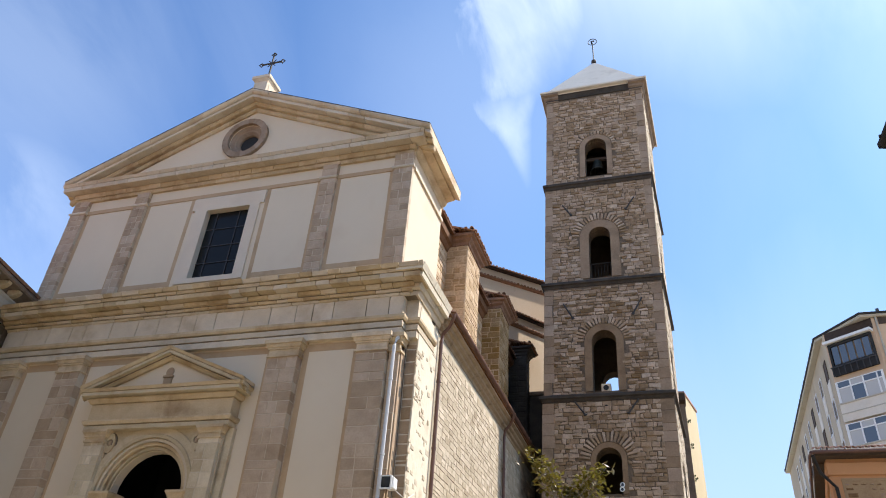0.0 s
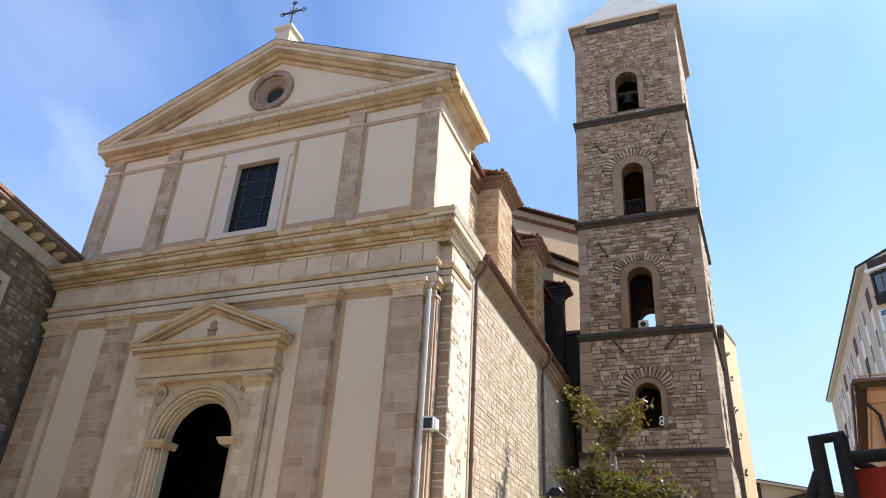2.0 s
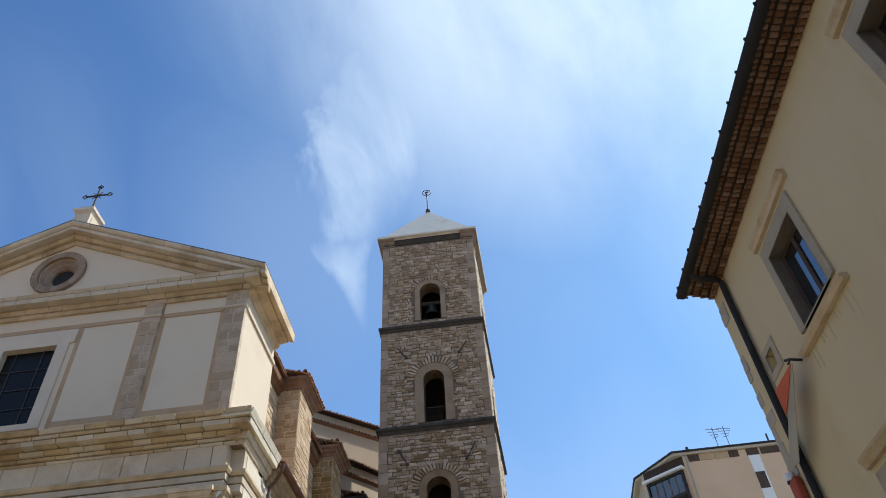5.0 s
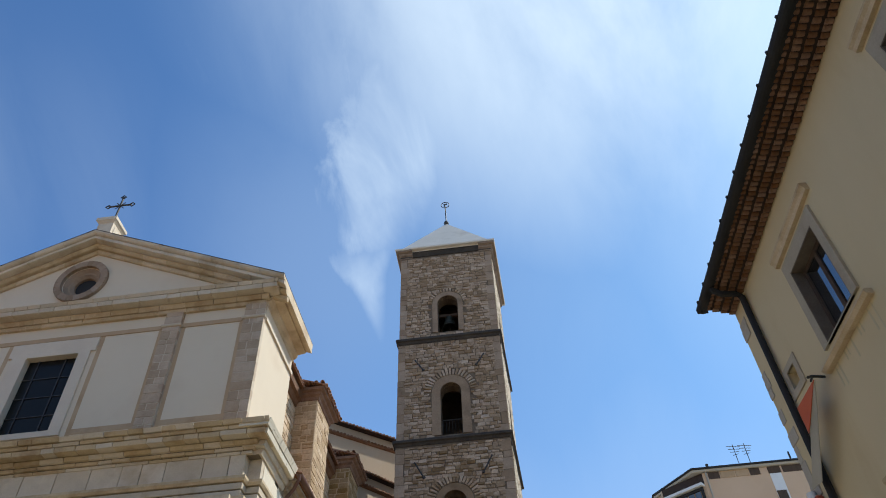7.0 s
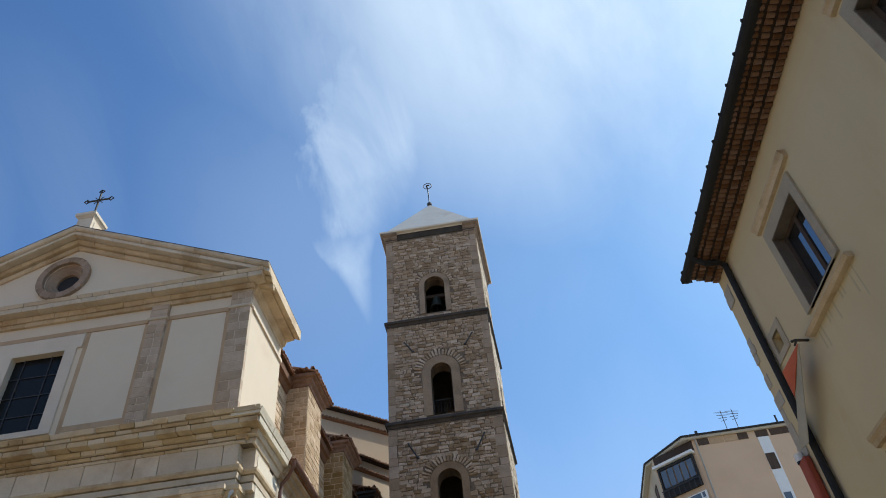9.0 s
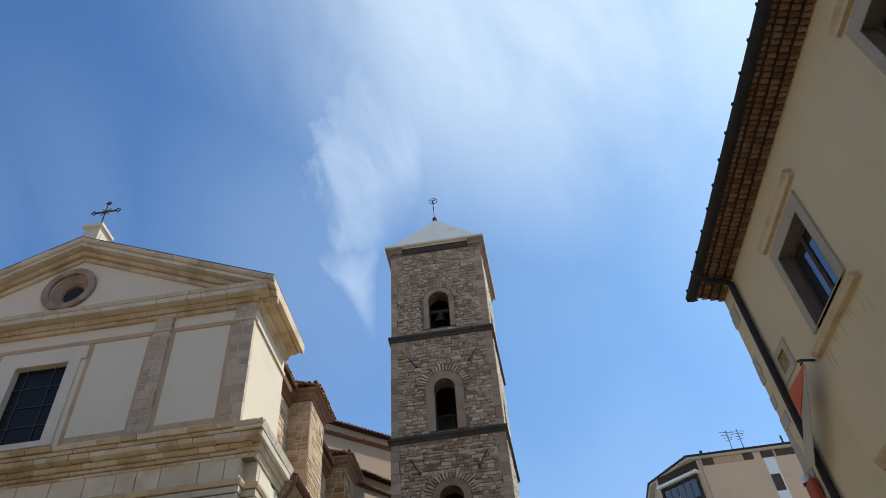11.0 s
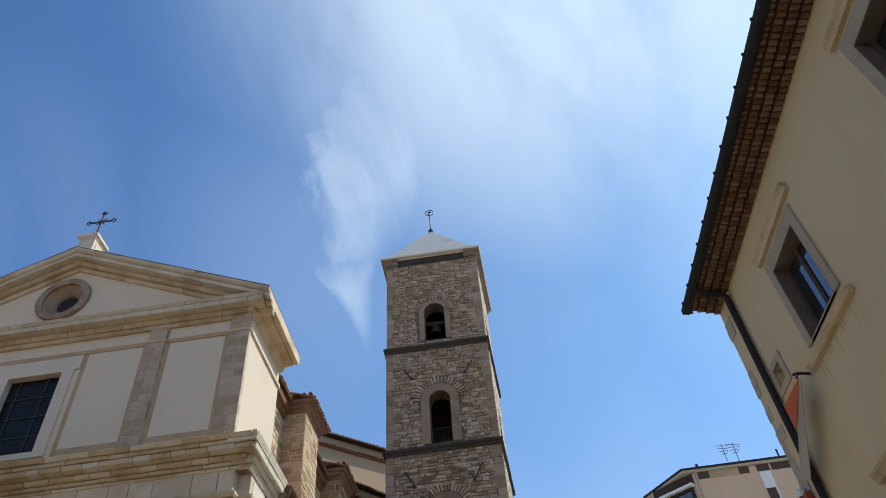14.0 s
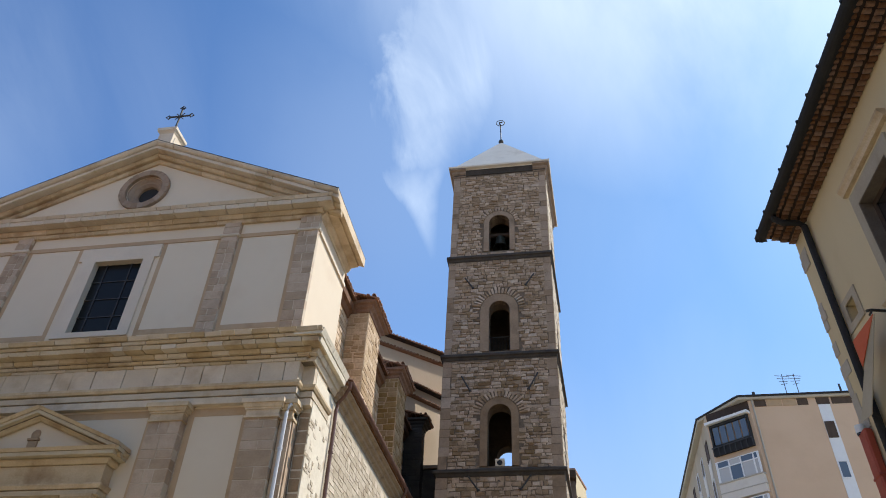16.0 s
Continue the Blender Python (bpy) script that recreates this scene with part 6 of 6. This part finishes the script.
def build_far_houses():
    h = thing("cream_house", "sunlit cream plastered house behind the bell tower", "house")
    part("sun_wall", plate([(-2.5, 34.4), (0.9, 34.5), (1.45, 37.0), (-2.5, 40)], [], lambda u, v, d: (u, v, d), 15.4), "cream", h)
    part("roof", plate([(-2.6, 34.3), (0.92, 34.4), (1.5, 37.05), (-2.6, 40)], [], lambda u, v, d: (u, v, 15.4 + d), 0.12), "terracotta", h)
    part("eave", box(-1.0, 0.93, 33.5, 34.39, 14.7, 15.1, 0.03), "wood", h)
    # brown front wall: the shade beside the sunlit wall put into colour
    part("shade_wall", box(-1.0, 0.88, 33.9, 34.39, 0, 14.7), "cornice_brown", h)
    rnd = random.Random(4)
    for z in (14.1, 12.9, 11.4, 10.2, 8.6, 7.4):
        bm = bmesh.new()
        for i in range(9):
            p = Vector((0.98 + rnd.uniform(-0.06, 0.08), 34.7 + rnd.uniform(-0.15, 0.15), z + rnd.uniform(-0.12, 0.12)))
            bmesh.ops.create_icosphere(bm, subdivisions=1, radius=rnd.uniform(0.02, 0.045), matrix=Matrix.Translation(p) @ Matrix.Diagonal((1, 1, 1.6, 1)))
        part("wall_plant", bm, "leaf", h, "small tuft growing from the wall", "stuff")
    g = thing("street_end_house", "ochre house with a low grey sheet roof at the street end", "house")
    part("wall", box(1.7, 6.5, 45.3, 55, 0, 9.0), "orange", g)
    part("roof", sweep([(0, 0), (0, 0.12), (9, 1.2), (9, 1.1)], [(1.5, 44.8, 10.2), (6.8, 44.8, 9.2)], [(0, 1, 0)] * 2, [(0, 0, 1)] * 2), "grey_plaster", g)
    part("gable", plate([(1.9, 8.9), (5.0, 8.9), (4.4, 9.6), (1.9, 10.2)], [], at_y(45.25), 0.1), "grey_plaster", g)
    for a, b2 in (((1.8, 45.1, 10.3), (6.8, 45.1, 9.3)), ((1.8, 45.1, 8.9), (4.6, 45.1, 9.6)), ((1.85, 45.1, 10.3), (1.85, 45.1, 8.8)), ((1.8, 45.0, 8.85), (6.8, 45.0, 8.85))):
        part("fascia", tube([a, b2], 0.1, 6), "black", g)


def build_pergola():
    p = thing("awning_frame", "black steel awning frame with red cloth valance", "awning")
    y = 5.1
    for x in (0.59, 0.73):
        part("post", tube([(x, y, 0), (x, y, 2.84)], 0.045, 14), "black", p)
    part("top_link", tube([(0.55, y, 2.82), (0.76, y, 2.85)], 0.03, 10), "black", p)
    part("brace", tube([(0.57, y, 2.62), (0.4, y + 0.05, 2.25)], 0.035, 10), "black", p)
    part("beam", tube([(0.74, 5.1, 2.71), (1.9, 5.2, 2.80)], 0.04, 12), "black", p)
    part("ridge_pole", tube([(0.74, 5.1, 2.71), (2.4, 7.5, 2.5)], 0.03, 10), "black", p)
    bm = bmesh.new()
    rows = []
    for i in range(25):
        x = 0.77 + 1.13 * i / 24
        w = 0.018 * math.sin(i * 1.1)
        rows.append([bm.verts.new((x, 5.16 + w + 0.07 * x, 2.66 + 0.08 * (x - 0.74))), bm.verts.new((x, 5.15 + 1.6 * w + 0.07 * x, 2.36 + 0.02 * math.sin(i * 1.6)))])
    for a, b in zip(rows, rows[1:]):
        bm.faces.new((a[0], b[0], b[1], a[1]))
    part("valance", bm, "red", p, "red cloth valance with pale oval prints")
    for x in (1.0, 1.25, 1.5):
        n = 20
        bm = bmesh.new()
        bm.faces.new([bm.verts.new((x + 0.06 * math.cos(k * math.tau / n), 5.12 + 0.07 * x, 2.56 + 0.03 * math.sin(k * math.tau / n))) for k in range(n)])
        part("oval_print", bm, "banner", p)
    bm = bmesh.new()
    quad = [bm.verts.new(v) for v in ((0.36, 5.2, 2.36), (0.47, 5.2, 2.5), (0.56, 5.2, 2.42), (0.56, 5.25, 1.9))]
    bm.faces.new(quad)
    part("side_cloth", bm, "red", p)


M["brown_render"] = material("brown old render", (0.28, 0.175, 0.09), (0.42, 0.285, 0.155), 1.5, bump=0.5, grain=16)
M["brown_rubble"] = material("brown rubble", (0.15, 0.08, 0.045), (0.38, 0.24, 0.13), 1.2, bump=0.6, grain=12, island=0.4, stain=(0.44, 0.31, 0.18))
build_orange_house()
build_tile_house()
build_far_houses()
build_pergola()


# ---- tree ----
def build_tree():
    tree = thing("magnolia_tree", "glossy-leaved evergreen tree before the bell tower", "tree")
    rnd = random.Random(21)
    X, Y = -2.85, 21.0
    trunk = tube([(X, Y, 0), (X + 0.05, Y, 2.0), (X - 0.03, Y + 0.05, 4.0), (X + 0.04, Y, 5.4), (X, Y, 6.6)], 0.09, 10)
    part("trunk", trunk, "bark", tree, "slim grey trunk")
    tips = []
    for i in range(120):
        a, z0 = rnd.uniform(0, math.tau), rnd.uniform(2.2, 5.5)
        reach = (2.15 - 0.33 * max(z0 - 4.0, 0)) * rnd.uniform(0.5, 1.05)
        rise = rnd.uniform(0.1, 0.8)
        p0 = Vector((X, Y, z0))
        p2 = p0 + Vector((math.cos(a) * reach, math.sin(a) * reach, rise))
        p1 = (p0 + p2) / 2 + Vector((0, 0, -0.12))
        part("limb", tube([p0, p1, p2], 0.018, 6), "bark", tree)
        tips += [(p0.lerp(p2, q), rnd.randint(9, 17)) for q in (0.35, 0.55, 0.7, 0.82, 0.92, 1.0)]
    crown_part("crown", tips, "leaf", tree, rnd, "dark olive green glossy leaves")
    # thin young shoots above the crown
    tips = []
    for dx, dz in ((-1.35, 8.5), (-1.1, 8.2), (-0.7, 7.95), (-0.45, 7.6), (0.05, 7.3), (0.4, 7.85), (0.75, 7.7), (1.0, 7.95), (0.9, 7.4), (-0.9, 7.5)):
        p0, p2 = Vector((X, Y, 6.3)), Vector((X + dx, Y + rnd.uniform(-0.4, 0.4), dz))
        p1 = (p0 + p2) / 2 + Vector((-dx * 0.12, 0, 0.08))
        part("limb", tube([p0, p1, p2], 0.014, 6), "bark", tree)
        tips += [((p0 + p1) / 2, 6), (p1, 11), (p1.lerp(p2, 0.5), 15), (p1.lerp(p2, 0.8), 15), (p2, 14)]
    crown_part("upper_leaves", tips, "yellow_leaf", tree, rnd, "sparse yellow-green young leaves")


def crown_part(name, tips, mat, tree, rnd, label):
    V, Fc = [], []
    for tip, count in tips:
        for k in range(count):
            c = tip + Vector((rnd.gauss(0, 0.13), rnd.gauss(0, 0.13), rnd.gauss(0, 0.11)))
            d = Vector((rnd.gauss(0, 1), rnd.gauss(0, 1), rnd.gauss(0.1, 0.6))).normalized()
            s = d.cross(Vector((rnd.gauss(0, 0.5), rnd.gauss(0, 0.5), 1))).normalized()
            n = s.cross(d)
            l, w = rnd.uniform(0.15, 0.25), rnd.uniform(0.045, 0.07)
            i = len(V)
            V += [tuple(c), tuple(c + d * l * 0.45 + s * w - n * 0.012), tuple(c + d * l), tuple(c + d * l * 0.45 - s * w - n * 0.012), tuple(c + d * l * 0.5 + n * 0.008)]
            Fc += [(i, i + 1, i + 4), (i + 1, i + 2, i + 4), (i + 2, i + 3, i + 4), (i + 3, i, i + 4)]
    me = bpy.data.meshes.new(name)
    me.from_pydata(V, [], Fc)
    mesh_object(name, me, mat, tree, label, "stuff")


build_tree()


# ---- stonework of tower and side wall ----
def build_tower_stones():
    front = lambda u, v, d: (tower_x(v) + u, TY + d, v)
    stages = [o for o in tower.children if o.name.startswith("stage")]
    for n, ((z0, z1, h), op, stage) in enumerate(zip(LEVELS, OPEN, stages)):
        q = {0: 0.55, 1: 0.5, 2: 0.42, 3: 0.34, 4: 0.36}[n]
        ring = {0: 0, 1: 0.2, 2: 0.30, 3: 0.40, 4: 0.26}[n]
        long = {0: 0, 1: 0.42, 2: 0.36, 3: 0.40, 4: 0.22}[n]

        def free(u, v, hu, hv, op=op, ring=ring, long=long):
            if not op:
                return True
            w, a, b = op
            s = b - w
            if v < s:
                return abs(u) > w + ring + hu * 0.45 or v + hv < a + 0.02
            return math.hypot(max(abs(u) - hu * 0.25, 0), max(v - hv * 0.25 - s, 0)) > w + ring + long - 0.04

        lo = max(z0, 3.5) if n == 0 else z0 + 0.05
        sets = stones(-h + q - 0.03, h - q + 0.03, lo, z1 - 0.28, (0.11, 0.22), (0.13, 0.42), free, seed=100 + n, gap=0.01, rough=0.028)
        random.Random(n).shuffle(sets)
        keep = 0 if n == 0 else 220
        single_stones("stone", sets[:keep], front, "rubble", stage, seed=200 + n, proud=(0.014, 0.055), bev=0.034)
        joined_stones("rubble", sets[keep:], front, "rubble", stage, seed=300 + n, proud=(0.014, 0.055), bev=0.034)
        # corner quoins, front and street side
        rnd = random.Random(400 + n)
        for s in (-1, 1):
            z = lo
            while z < z1 - 0.3:
                hh = min(rnd.uniform(0.3, 0.6), z1 - 0.28 - z)
                ln = q + rnd.uniform(-0.1, 0.12)
                x0, x1 = sorted((s * h + s * 0.012, s * (h - ln)))
                bm = box(0, x1 - x0, -0.02, rnd.uniform(0.4, 0.7), 0.006, hh - 0.006, 0.008)
                bmesh.ops.translate(bm, verts=bm.verts, vec=(tower_x(z + hh / 2) + x0, TY, z))
                part("quoin", bm, "quoin", stage)
                z += hh
        side = lambda u, v, d, h=h: (tower_x(v) + h - d + SKEW * (u - TY), u, v)
        sfree = lambda u, v, hu, hv, op=op: not op or abs(u - (TY + TB) / 2) > op[0] + hu or v > op[2] + hv or v < op[1] - hv
        # paler stone than the front: sunlight on this side put into colour
        joined_stones("street_side_rubble", stones(TY + 0.6, TB, lo, z1 - 0.28, (0.18, 0.3), (0.25, 0.6), sfree, seed=500 + n), side, "side", stage, seed=600 + n, proud=(0.01, 0.03))


def build_side_wall_stones():
    wall = [o for o in church.children if o.name.startswith("aisle_wall")][0]
    sets = stones(16.95, 31.1, 4.0, 10.3, (0.13, 0.21), (0.2, 0.5), None, seed=700, gap=0.012)
    random.Random(9).shuffle(sets)
    single_stones("stone", sets[:280], at_x(-5.8), "side", wall, seed=701, proud=(0.006, 0.02), bev=0.016)
    joined_stones("ashlar", sets[280:], at_x(-5.8), "side", wall, seed=702, proud=(0.006, 0.02), bev=0.016)
    # rough strip at the corner, half covered by old render
    part("render_strip", box(-5.82, -5.788, 15.3, 16.8, 0, 10.46), "white_render", church, "rough old render at the corner")
    rnd = random.Random(703)
    corner = [s for s in stones(15.2, 16.75, 3.0, 10.1, (0.07, 0.15), (0.08, 0.22), None, seed=704, gap=0.012) if rnd.random() < 0.05 + 0.3 * (0.5 + 0.5 * math.sin(s[0][1] * 2.1 + s[0][0] * 3.0)) ** 2]
    joined_stones("corner_rubble", corner, at_x(-5.788), "side", wall, seed=705, proud=(0.004, 0.022), bev=0.02)
    for z0, z1, n in ((4.0, 9.4, 706),):
        joined_stones("corner_ashlar", stones(-6.1, -5.81, z0, z1, (0.2, 0.35), (0.2, 0.3), None, seed=n), at_y(15.32), "pilaster", church, seed=n, proud=(0.005, 0.02))


build_tower_stones()
build_side_wall_stones()
